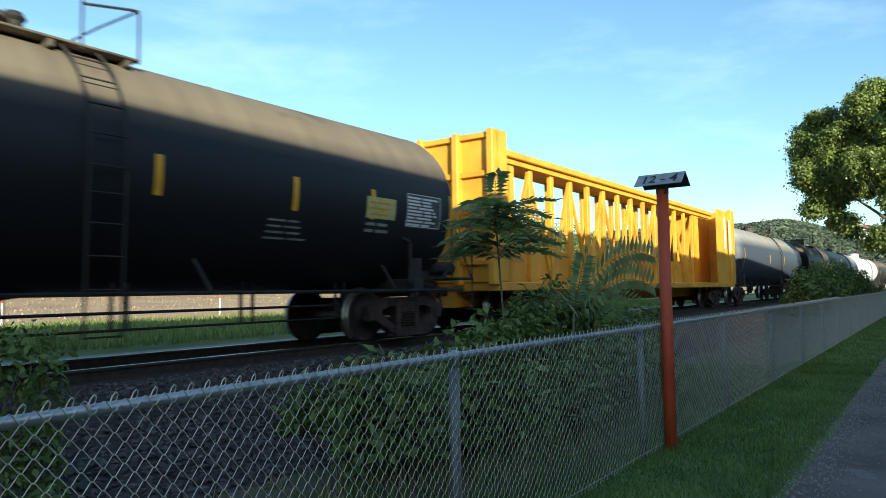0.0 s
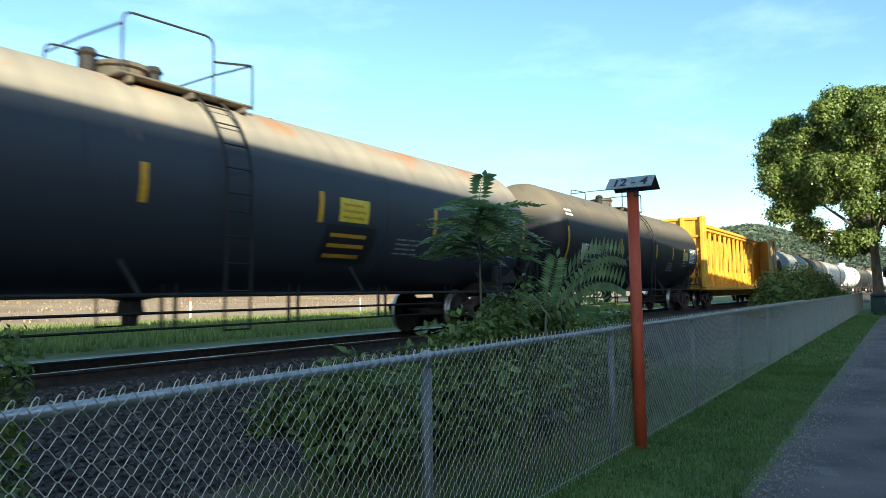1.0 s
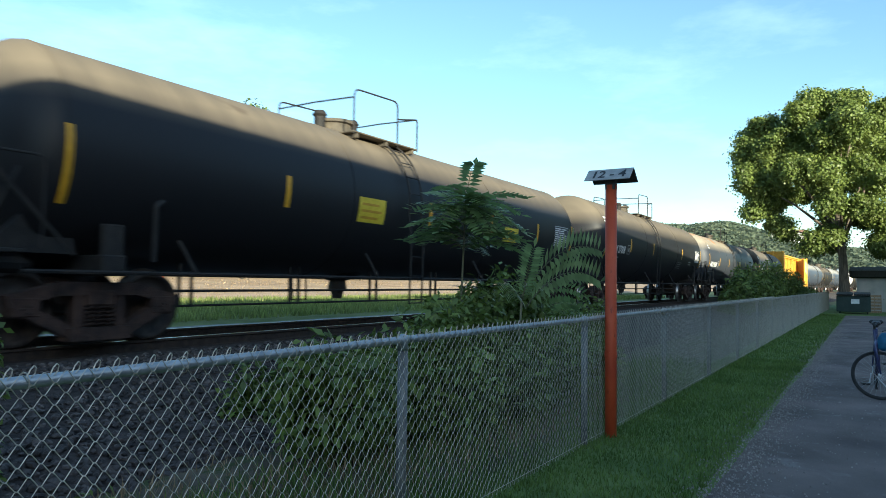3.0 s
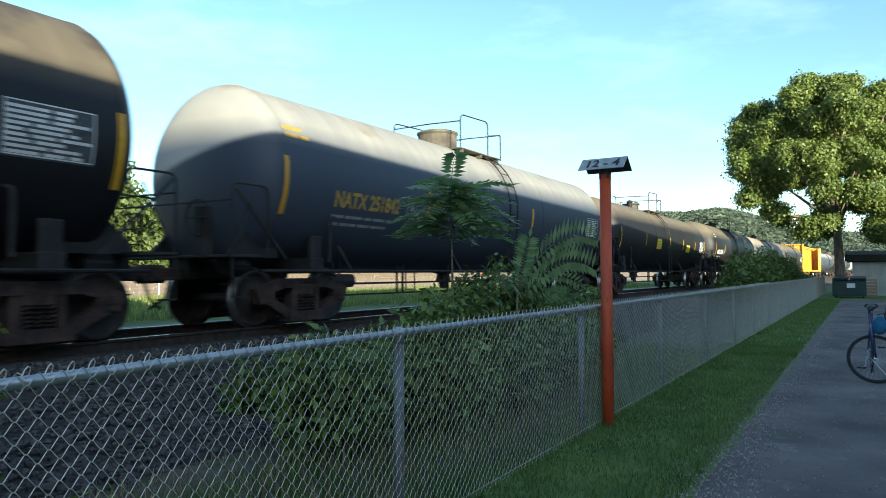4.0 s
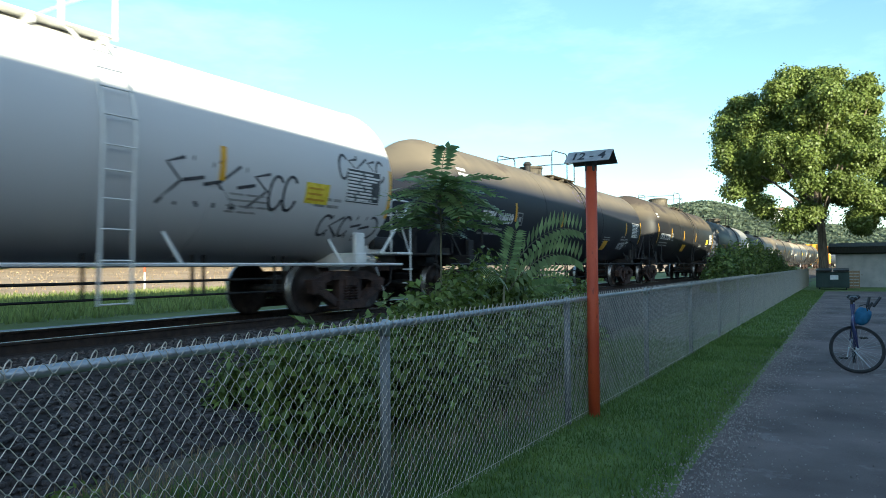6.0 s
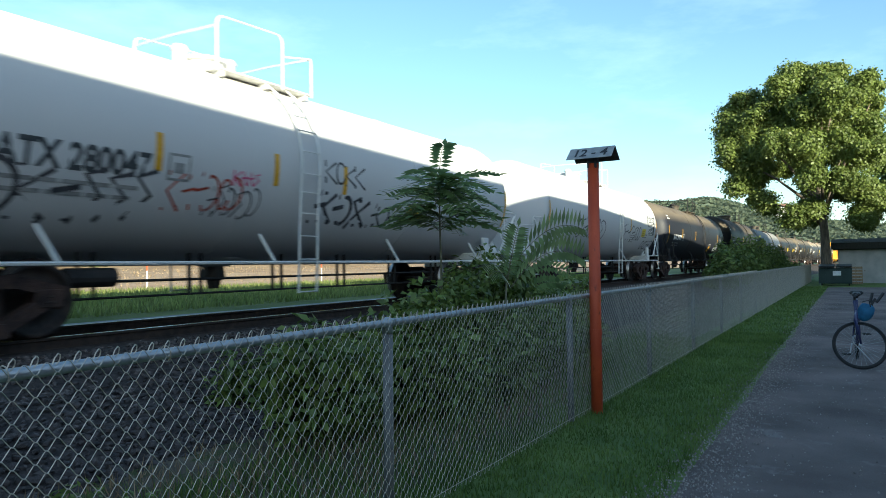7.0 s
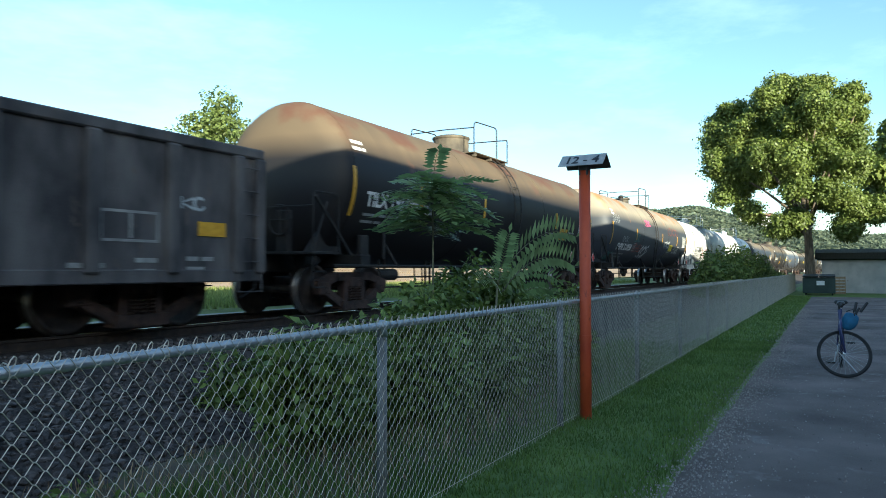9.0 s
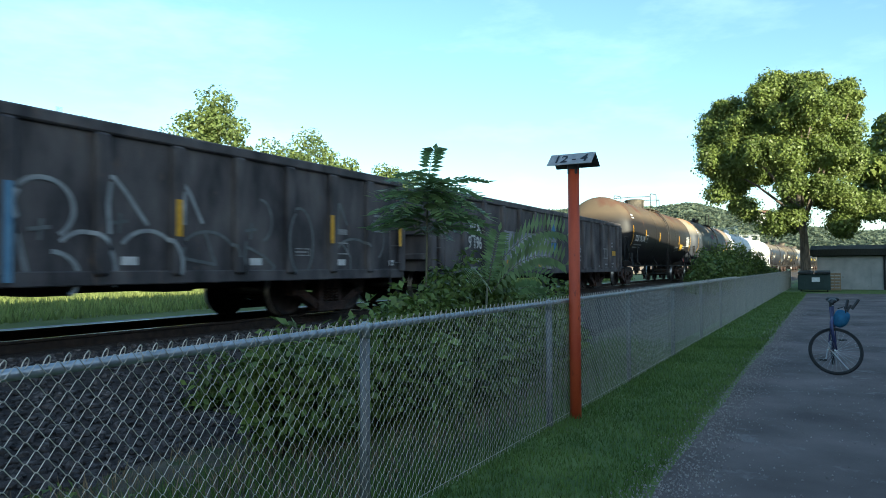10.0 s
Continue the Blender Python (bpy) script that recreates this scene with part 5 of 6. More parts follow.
def tank_car(rear, front, paint, label, mark="", mark_mat=None, mark_h=0.26, stripes=(), dome=0.0, hatch="dome", metal=None, seed=1, detail=2, placards=(), data_panel=True, graffiti=(), hazard=False, radius=1.5, mark_v=-0.40, end=0.98, ladder=0.70):
    rng = np.random.default_rng(seed)
    car, L = new_car("tank_car", rear, front, label)
    metal = metal or M_BLACKSTEEL
    half = L / 2 - end
    R = radius + 0.06
    AXIS_Z = 0.93 + R
    SHELL["r"], SHELL["z"] = R, AXIS_Z
    head = 0.62
    prof = [(-half, 0.02)] + [(-half + head * (1 - math.cos(math.pi / 2 * k / 9)), R * math.sin(math.pi / 2 * k / 9)) for k in range(1, 10)]
    rings = 5 if detail > 1 else 2
    mid = [(-half + head + (2 * half - 2 * head) * k / rings, R) for k in range(1, rings)]
    full = prof + mid + [(-a, r) for a, r in reversed(prof)]
    bm = lathe(full, 56 if detail > 1 else 32, "x")
    for v in bm.verts:
        v.co.z += AXIS_Z
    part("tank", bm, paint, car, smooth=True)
    if detail > 1:
        for x in (-half + head, -half * 0.32, half * 0.32, half - head):
            seam = bmesh.new()
            pts = [(x, (R + 0.002) * math.cos(a), AXIS_Z + (R + 0.002) * math.sin(a)) for a in np.linspace(0, 2 * math.pi, 57)]
            add_tube(seam, pts, 0.007, 4, False)
            part("weld_seam", seam, paint, car)
    # stub sills, end platforms, bolsters
    for s in (-1, 1):
        bm = bmesh.new()
        add_box(bm, s * (L / 2 - 0.50) - 2.2 * (s > 0), s * (L / 2 - 0.50) + 2.2 * (s < 0), -0.26, 0.26, 0.78, 1.16, 0.02)
        part("stub_sill", bm, metal, car)
        bm = bmesh.new()
        xb = s * (L / 2 - 2.25)
        add_box(bm, xb - 0.16, xb + 0.16, -1.36, 1.36, 0.86, 1.12, 0.02)
        for y in (-1, 1):
            add_box(bm, xb - 0.14, xb + 0.14, y * 1.28 - 0.05, y * 1.28 + 0.05, 1.0, 1.5, 0.02)
        part("bolster", bm, metal, car)
        bm = bmesh.new()
        add_box(bm, s * (half + 0.12) - 0.28, s * (half + 0.12) + 0.28, -1.42, 1.42, 1.10, 1.15, 0.01)
        part("end_platform", bm, metal, car)
        for y in (-1, 1):
            bm = tube(rounded([(s * (half + 0.36), y * 1.40, 0.52), (s * (half + 0.36), y * 1.40, 2.2), (s * (half - 0.35), y * 1.40, 2.2), (s * (half - 0.35), y * 1.40, 1.15)], 0.12), 0.016, 6)
            part("end_handrail", bm, metal, car)
            if detail > 1:
                for z in (0.52, 0.80):
                    bm = bmesh.new()
                    add_box(bm, s * (half + 0.36) - 0.28 * (s > 0), s * (half + 0.36) + 0.28 * (s < 0), y * 1.40 - 0.05, y * 1.40 + 0.02, z - 0.012, z + 0.012)
                    part("step", bm, metal, car)
        if detail > 1:
            xe = s * (half + 0.34)
            ring = [(xe, -0.62 + 0.27 * math.cos(a), 1.72 + 0.27 * math.sin(a)) for a in np.linspace(0, 2 * math.pi, 21)]
            if s < 0:
                wheel = bmesh.new()
                add_tube(wheel, ring, 0.018, 6, False)
                for a in (0, 1.57, 3.14, 4.71):
                    add_tube(wheel, [(xe, -0.62, 1.72), (xe, -0.62 + 0.27 * math.cos(a), 1.72 + 0.27 * math.sin(a))], 0.012, 5)
                part("brake_wheel", wheel, metal, car)
                part("brake_stand", box(xe + 0.03, xe + 0.20, -0.75, -0.49, 1.15, 1.9, 0.02), metal, car)
            for y in (-0.95, 0.95):
                gus = bmesh.new()
                tri = [gus.verts.new((s * q, y + d, z)) for d in (-0.03, 0.03) for q, z in ((half - 1.0, 1.12), (half + 0.10, 1.12), (half - 0.75, 2.0))]
                gus.faces.new(tri[:3])
                gus.faces.new(tri[3:][::-1])
                for a in range(3):
                    gus.faces.new((tri[a], tri[(a + 1) % 3], tri[3 + (a + 1) % 3], tri[3 + a]))
                bmesh.ops.recalc_face_normals(gus, faces=gus.faces)
                part("cradle_gusset", gus, metal, car)
            lad = bmesh.new()
            for z in (1.35, 1.6, 1.85):
                add_tube(lad, [(xe, 0.75, z), (xe, 1.22, z)], 0.012, 5)
            for y in (0.75, 1.22):
                add_tube(lad, [(xe, y, 1.12), (xe, y, 1.95)], 0.014, 5)
            part("end_ladder", lad, metal, car)
            part("brake_cylinder", lathe([(-0.3, 0.03), (-0.28, 0.14), (0.1, 0.14), (0.28, 0.05), (0.3, 0.02)], 12, "x"), metal, car, at=pose(s * (half - 0.3), -0.75, 1.0))
            part("air_hose", tube([(s * (half + 0.60), -0.35, 0.85), (s * (half + 0.72), -0.38, 0.5), (s * (half + 0.95), -0.3, 0.34)], 0.022, 6), metal, car)
            part("end_crossrail", tube([(s * (half + 0.36), -1.4, 1.95), (s * (half + 0.36), 1.4, 1.95)], 0.014, 6), metal, car)
            part("brace", tube([(s * (half - 0.1), -1.34, 2.05), (s * (half + 0.34), -1.38, 1.16)], 0.018, 6), metal, car)
            part("end_brace", tube([(s * (half + 0.30), -1.41, 2.12), (s * (half - 0.72), -1.41, 1.10)], 0.030, 4), metal, car)
            if metal is M_BLACKSTEEL:
                part("kick_step", tube(rounded([(s * (half - 1.75), -1.44, 1.05), (s * (half - 1.75), -1.46, 1.78), (s * (half - 1.90), -1.40, 1.84)], 0.06), 0.035, 6), metal, car)
    # long side rails and their drop hangers
    for y in (-1, 1):
        bm = bmesh.new()
        add_tube(bm, [(-half + 0.1, y * 1.49, 0.90), (half - 0.1, y * 1.49, 0.90)], 0.026, 6)
        for x in np.linspace(-half * 0.72, half * 0.72, 4):
            add_tube(bm, [(x, y * 1.49, 0.90), (x - 0.16, y * 1.30, 1.35)], 0.028, 5)
        part("side_rail", bm, metal, car)
    bm = bmesh.new()
    for x in np.linspace(-half + 2.8, half - 2.8, 6):
        for dx in (0, 0.22):
            add_box(bm, x + dx - 0.02, x + dx + 0.02, -0.62, -0.58, 0.42, 1.12)
    add_tube(bm, [(-half + 2.4, -0.6, 0.44), (half - 2.4, -0.6, 0.44)], 0.018, 5)
    add_tube(bm, [(-half + 2.4, -0.55, 0.66), (half - 2.4, -0.55, 0.66)], 0.022, 5)
    part("brake_rigging", bm, M_BLACKSTEEL, car)
    bm = lathe([(1.10, 0.02), (1.10, 0.16), (0.86, 0.20), (0.84, 0.13), (0.70, 0.10), (0.70, 0.02)], 14, "z")
    part("outlet_valve", bm, M_BLACKSTEEL, car, at=pose(dome - 0.3, 0, -0.22))
    belly = lathe([(-1.6, 0.02), (-1.0, 0.40), (-0.4, 0.66), (0.0, 0.72), (0.4, 0.66), (1.0, 0.40), (1.6, 0.02)], 20, "x")
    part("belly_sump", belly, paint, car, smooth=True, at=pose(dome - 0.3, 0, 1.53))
    part("air_reservoir", lathe([(-0.38, 0.04), (-0.34, 0.13), (0.34, 0.13), (0.38, 0.04)], 14, "x"), M_BLACKSTEEL, car, at=pose(half - 0.2, -1.0, 1.34) if seed % 2 else pose(-half + 2.9, -0.7, 0.72))
    # top fittings
    zt = AXIS_Z + R
    if hatch == "dome":
        bm = lathe([(zt - 0.08, 0.50), (zt + 0.30, 0.50), (zt + 0.34, 0.53), (zt + 0.38, 0.53), (zt + 0.42, 0.42), (zt + 0.44, 0.02)], 24, "z")
        part("dome", bm, paint if paint is TANK_WHITE else M_DOME, car, smooth=False, at=pose(dome - 0.55, 0, 0))
    else:
        bm = lathe([(zt - 0.06, 0.34), (zt + 0.16, 0.34), (zt + 0.18, 0.40), (zt + 0.24, 0.40), (zt + 0.26, 0.02)], 20, "z")
        part("manway", bm, paint if paint is TANK_WHITE else M_DOME, car, at=pose(dome - 0.5, 0, 0))
        for dx in (-1.05, -0.05):
            bm = lathe([(zt - 0.04, 0.11), (zt + 0.22, 0.11), (zt + 0.26, 0.15), (zt + 0.34, 0.10), (zt + 0.36, 0.02)], 14, "z")
            part("valve", bm, metal, car, at=pose(dome + dx, -0.1, 0))
    bm = bmesh.new()
    for y in (-1, 1):
        add_box(bm, dome - 1.10, dome + 1.10, y * 0.80 - 0.20, y * 0.80 + 0.20, zt - 0.17, zt - 0.14, 0.008)
    for x in (-0.95, 0.0, 0.95):
        add_box(bm, dome + x - 0.03, dome + x + 0.03, -0.98, 0.98, zt - 0.26, zt - 0.17, 0.008)
    part("platform", bm, metal if metal is M_TRIM else M_DOME, car)
    for y in (-1, 1):
        run = rounded([(dome - 1.08, y * 0.98, zt - 0.20), (dome - 1.08, y * 0.98, zt + 0.66), (dome + 0.35, y * 0.98, zt + 0.72), (dome + 0.35, y * 0.98, zt - 0.20)], 0.16)
        part("platform_rail", tube(run, 0.018, 6), metal, car)
        run = rounded([(dome + 0.35, y * 0.98, zt + 0.36), (dome + 1.08, y * 0.98, zt + 0.50), (dome + 1.08, y * 0.98, zt - 0.20)], 0.08)
        part("platform_rail", tube(run, 0.018, 6), metal, car)
    for x in (-1.08, 1.08):
        run = rounded([(dome + x, -0.98, zt + 0.50), (dome + x, 0, zt + 0.52), (dome + x, 0.98, zt + 0.50)], 0.08)
        part("platform_rail", tube(run, 0.016, 6), metal, car)
    # ladder bent over the shell
    foot = dome + ladder
    for y in (-1, 1):
        bm = bmesh.new()
        arc = [(y * (R + 0.09) * math.cos(a), AXIS_Z + (R + 0.09) * math.sin(a)) for a in np.linspace(radians(62), radians(-8), 12)]
        run = [(a, b) for a, b in arc] + [(y * 1.59, 1.6), (y * 1.55, 0.40)]
        for dx in (-0.22, 0.22):
            add_tube(bm, [(foot + dx, a, b) for a, b in run], 0.020, 6)
        for a in np.linspace(radians(58), radians(-5), 6):
            add_tube(bm, [(foot - 0.22, y * (R + 0.10) * math.cos(a), AXIS_Z + (R + 0.10) * math.sin(a)), (foot + 0.22, y * (R + 0.10) * math.cos(a), AXIS_Z + (R + 0.10) * math.sin(a))], 0.012, 5)
        for z in (2.05, 1.70, 1.33, 0.95, 0.42):
            add_tube(bm, [(foot - 0.22, y * (1.59 if z > 1.5 else 1.57), z), (foot + 0.22, y * (1.59 if z > 1.5 else 1.57), z)], 0.012, 5)
        part("ladder", bm, metal, car)
    add_trucks(car, L, L / 2 - 2.25)
    # paintwork on the near side
    for u in stripes:
        decal("reflector_stripe", panel(-0.055, 0.055, -0.25, 0.25, 1, 6), M_YELLOW, car, u, -0.2, "yellow reflective stripe")
    for s in (-1, 1):
        decal("end_stripe", panel(-0.05, 0.05, -0.5, 0.42, 1, 8), M_YELLOW, car, s * (half - head + 0.02), -0.25, "yellow reflective stripe", 0.004)
    if mark:
        mark, u0, w = mark
        vs, fs = lettering(mark, mark_h, 0.012)
        k = w / max(v.x for v in vs)
        for v in vs:
            v.x *= k
        decal("car_number", (vs, fs), mark_mat or M_WHITE, car, u0, mark_v, "painted car letters and number")
        decal("small_print", bars(2, w * 0.95, 0.05, 0.13, rng), M_GREYTEXT, car, u0, mark_v - 0.32, "lines of small faded lettering")
        decal("stencil_box", join_shapes([outline(0, 0.36, 0, 0.36, 0.035), panel(0.1, 0.26, 0.1, 0.24)]), M_GREYTEXT, car, u0 + w + 0.25, mark_v - 0.15)
        decal("end_lettering", bars(2, 0.55, 0.07, 0.13, rng), mark_mat or M_WHITE, car, -half + 0.66, 0.62, "small white lettering by the tank head")
    if detail > 1 and seed != 5:
        decal("small_print", bars(4, 0.85, 0.03, 0.085, rng), M_GREYTEXT, car, half * 0.36, -0.62, "lines of small faded lettering")
        decal("small_print", bars(2, 0.7, 0.05, 0.11, rng), M_GREYTEXT, car, half * 0.62, -0.55, "lines of small faded lettering")
    if detail > 1:
        if data_panel:
            decal("data_panel", panel(0, 1.02, -0.28, 0.32, 4, 6), M_DARKTEXT, car, half - 1.95, -0.24)
            decal("data_lettering", join_shapes([bars(9, 0.96, 0.035, 0.06, rng), outline(-0.02, 0.99, -0.5, 0.09, 0.015)]), M_WHITE, car, half - 1.93, 0.0, "rows of small pale lettering", 0.009)
    for u, v, w, h, mt in placards:
        v -= 0.25
        decal("warning_panel", panel(0, w, -h / 2, h / 2, 3, 4), mt, car, u, v, "coloured warning panel", 0.008)
        decal("panel_print", bars(3, w * 0.8, h * 0.10, h * 0.27, rng, False), M_AMBER, car, u + w * 0.1, v + h * 0.18, "", 0.011)
    for u, v, w, h, loops, width, mt in graffiti:
        v -= 0.2
        decal("graffiti", scribble(w, h, loops, width, rng), mt, car, u, v, "sprayed graffiti strokes", 0.008)
    if hazard:
        for u in (half - 2.35, half + 0.1):
            sq = ([Vector((0, -0.19, 0)), Vector((0.19, 0, 0)), Vector((0, 0.19, 0)), Vector((-0.19, 0, 0))], [(0, 1, 2, 3)])
            vs = [(u + p.x, -1.45, 1.28 + p.y) for p in sq[0]]
            pl = part("placard", soup(vs, sq[1], M_TRIM), None, car, "white diamond placard")
            vs = [(u + p.x * 0.8, -1.456, 1.28 + p.y * 0.8) for p in sq[0]]
            part("placard_face", soup(vs, sq[1], M_RED), None, pl, "red diamond")
    return car


def flat_side(shape, u, v, y):
    vs, fs = shape
    return [(u + p.x, y, v + p.y) for p in vs], fs


def gondola(rear, front, label, seed, start=0.475, pitch=1.13, end=0.42):
    rng = np.random.default_rng(seed)
    car, L = new_car("gondola_car", rear, front, label)
    h = L / 2 - end
    z0, z1, w = 0.77, 2.54, 1.50
    for y in (-1, 1):
        part("side_wall", box(-h, h, y * w - 0.03, y * w + 0.03, z0, z1, 0.005), M_GONDOLA, car)
        part("top_chord", box(-h - 0.04, h + 0.04, y * w - 0.09, y * w + 0.09, z1 - 0.02, z1 + 0.13, 0.02), M_GONDOLA, car)
        part("side_sill", box(-h, h, y * w - 0.08, y * w + 0.06, z0 - 0.12, z0 + 0.06, 0.015), M_GONDOLA, car)
        for x in [-h + 0.05] + [start + pitch * k for k in range(-7, 7) if abs(start + pitch * k) < h - 0.4] + [h - 0.05]:
            ribs = bmesh.new()
            add_box(ribs, x - 0.10, x + 0.10, y * (w + 0.055) - 0.075, y * (w + 0.055) + 0.075, z0, z1 - 0.02, 0.03)
            part("side_post", ribs, M_GONDOLA, car)
    for s in (-1, 1):
        part("end_wall", box(s * h - 0.03, s * h + 0.03, -w + 0.04, w - 0.04, z0, z1, 0.005), M_GONDOLA, car)
        for z in (1.1, 1.65, 2.2):
            part("end_rib", box(s * (h + 0.07) - 0.06, s * (h + 0.07) + 0.06, -w + 0.05, w - 0.05, z - 0.07, z + 0.07, 0.02), M_GONDOLA, car)
        part("end_chord", box(s * h - 0.09, s * h + 0.09, -w + 0.09, w - 0.09, z1 - 0.02, z1 + 0.12, 0.02), M_GONDOLA, car)
        part("stub_sill", box(min(s * (h - 1.5), s * (h + 0.1)), max(s * (h - 1.5), s * (h + 0.1)), -0.26, 0.26, 0.72, 1.05, 0.02), M_BLACKSTEEL, car)
        bm = bmesh.new()
        for z in (0.5, 0.95, 1.3, 1.65, 2.0, 2.35):
            add_tube(bm, [(s * (h - 0.52), -w - 0.12, z), (s * (h - 0.05), -w - 0.12, z)], 0.012, 5)
        for x in (0.52, 0.05):
            add_tube(bm, [(s * (h - x), -w - 0.12, 0.5), (s * (h - x), -w - 0.12, 2.5)], 0.014, 5)
        part("ladder", bm, M_GONDOLA, car)
    part("floor", box(-h, h, -w + 0.04, w - 0.04, z0, z0 + 0.08), M_GONDOLA, car)
    bm = bmesh.new()
    add_box(bm, -h + 1, h - 1, -0.2, 0.2, 0.52, 0.77, 0.02)
    for x in (-3.2, -1.2, 1.1, 3.0):
        add_box(bm, x, x + 0.55, -1.0, -0.4, 0.52, 0.74, 0.03)
    part("underframe", bm, M_BLACKSTEEL, car)
    part("scrap_wire", tube([(1.2, -1.3, z1), (1.22, -1.32, z1 + 0.25)], 0.01, 4), M_BLACKSTEEL, car)
    part("scrap_wire", tube([(1.55, -1.3, z1), (1.53, -1.33, z1 + 0.2)], 0.01, 4), M_BLACKSTEEL, car)
    add_trucks(car, L, h - 1.75)
    yy = -w - 0.038
    def side_decal(name, shape, mt, u, v, label="", lift=0.0, wrap=False):
        # wrapped paint follows the panels and the faces of the posts
        vs, fs = flat_side(shape, u, v, yy - (lift or 0.004))
        if wrap:
            vs = [(q[0], yy - lift - (0.098 if abs((q[0] - start + pitch / 2) % pitch - pitch / 2) < 0.115 else 0.004), q[2]) for q in vs]
        part(name, soup(vs, fs, mt), None, car, label)
    return car, h, z0, z1, side_decal, rng


def build_train():
    # the lead part of the train, far along the track
    far = [(34.6, 53.7, TANK_PALE, "pale grey tank car with a shade-dark lower shell"), (53.7, 67.4, TANK_BROWN, "brown rust-topped tank car"), (67.4, 85.2, TANK_PALE, "pale grey tank car, weathered"), (85.2, 102.6, TANK_WHITE, "white tank car with road grime"),
           (102.6, 120.5, TANK_BROWN, "brown rust-topped tank car"), (120.5, 138.0, TANK_GREY, "weathered grey tank car with rust"), (138.0, 155.6, TANK_WHITE, "white tank car with road grime"), (155.6, 173.0, TANK_BROWN, "brown rust-topped tank car")]
    for k, (a, b, paint, label) in enumerate(far):
        tank_car(a, b, paint, label, detail=1, seed=100 + k, dome=0.2, hatch="dome" if k % 2 else "valves", stripes=(-2, 2))
    centre_beam(12.6, 34.6)
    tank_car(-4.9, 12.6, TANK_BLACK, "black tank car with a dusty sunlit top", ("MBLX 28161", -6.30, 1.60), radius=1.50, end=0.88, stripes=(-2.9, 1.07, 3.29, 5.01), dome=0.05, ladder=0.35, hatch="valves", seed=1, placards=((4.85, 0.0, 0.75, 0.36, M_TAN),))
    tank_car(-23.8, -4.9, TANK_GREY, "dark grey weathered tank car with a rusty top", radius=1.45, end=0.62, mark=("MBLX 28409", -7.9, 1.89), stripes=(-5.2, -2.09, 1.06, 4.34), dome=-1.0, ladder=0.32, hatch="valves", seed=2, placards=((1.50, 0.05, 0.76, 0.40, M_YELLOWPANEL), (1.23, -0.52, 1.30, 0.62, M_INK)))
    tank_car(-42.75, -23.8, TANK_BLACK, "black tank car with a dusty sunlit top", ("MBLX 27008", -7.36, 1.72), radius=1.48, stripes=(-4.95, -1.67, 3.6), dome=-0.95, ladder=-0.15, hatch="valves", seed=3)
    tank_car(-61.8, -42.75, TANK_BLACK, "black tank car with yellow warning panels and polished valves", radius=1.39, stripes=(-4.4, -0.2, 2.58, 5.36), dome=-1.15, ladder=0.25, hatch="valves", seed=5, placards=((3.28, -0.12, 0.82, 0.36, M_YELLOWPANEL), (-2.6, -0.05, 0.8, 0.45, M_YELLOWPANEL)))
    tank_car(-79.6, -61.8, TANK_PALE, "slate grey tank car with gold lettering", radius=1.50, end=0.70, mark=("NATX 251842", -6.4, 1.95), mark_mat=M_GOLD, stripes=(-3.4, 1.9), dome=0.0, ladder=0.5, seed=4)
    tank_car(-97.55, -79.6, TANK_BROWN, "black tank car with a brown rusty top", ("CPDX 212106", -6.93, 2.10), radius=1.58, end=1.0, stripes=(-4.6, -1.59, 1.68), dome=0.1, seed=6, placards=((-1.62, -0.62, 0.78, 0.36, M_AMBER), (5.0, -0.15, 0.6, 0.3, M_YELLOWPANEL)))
    tank_car(-116.7, -97.55, TANK_NAVY, "black tank car with a tan dusty sunlit top and white letters", ("SHPX 204839", -7.02, 1.84), radius=1.46, end=0.82, stripes=(-5.02, -1.46, 5.92), dome=0.12, hatch="valves", seed=8, placards=((3.3, -0.65, 0.5, 0.34, M_AMBER),), graffiti=((0.2, 0.9, 1.4, 0.5, 5, 0.03, M_SPRAYPURPLE), (5.35, -0.68, 0.75, 0.28, 5, 0.06, M_SPRAYWHITE), (5.95, -0.55, 0.6, 0.36, 2, 0.05, M_SPRAYWHITE)))
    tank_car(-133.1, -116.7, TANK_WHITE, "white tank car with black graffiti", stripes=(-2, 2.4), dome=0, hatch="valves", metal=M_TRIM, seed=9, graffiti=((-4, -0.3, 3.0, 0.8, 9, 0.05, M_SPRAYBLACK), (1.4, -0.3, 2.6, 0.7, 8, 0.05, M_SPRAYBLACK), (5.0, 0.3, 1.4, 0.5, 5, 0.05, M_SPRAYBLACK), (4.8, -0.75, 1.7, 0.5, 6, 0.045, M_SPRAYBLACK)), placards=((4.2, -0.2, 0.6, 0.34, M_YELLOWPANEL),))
    tank_car(-149.5, -133.1, TANK_WHITE, "white tank car with dark numbers and graffiti along the side", ("NATX 280047", -6.2, 2.2), M_DARKTEXT, mark_h=0.30, stripes=(-3.9, -1.75, -0.03), dome=-1.35, ladder=0.30, hatch="valves", metal=M_TRIM, seed=10, data_panel=False,
             graffiti=((-6.3, -0.60, 2.4, 0.75, 7, 0.065, M_SPRAYBLACK), (-3.7, -0.45, 1.3, 0.6, 6, 0.035, M_SPRAYRED), (-3.0, -0.55, 1.0, 0.5, 6, 0.025, M_SPRAYBLACK), (-0.75, -0.52, 1.5, 0.62, 6, 0.075, M_SPRAYBLACK), (-0.6, 0.10, 1.1, 0.45, 4, 0.04, M_SPRAYBLACK), (0.9, -0.55, 1.2, 0.5, 6, 0.045, M_SPRAYBLACK), (-2.6, -0.2, 0.5, 0.25, 4, 0.03, M_SPRAYPINK)), placards=((2.1, -0.38, 0.55, 0.3, M_YELLOWPANEL),))
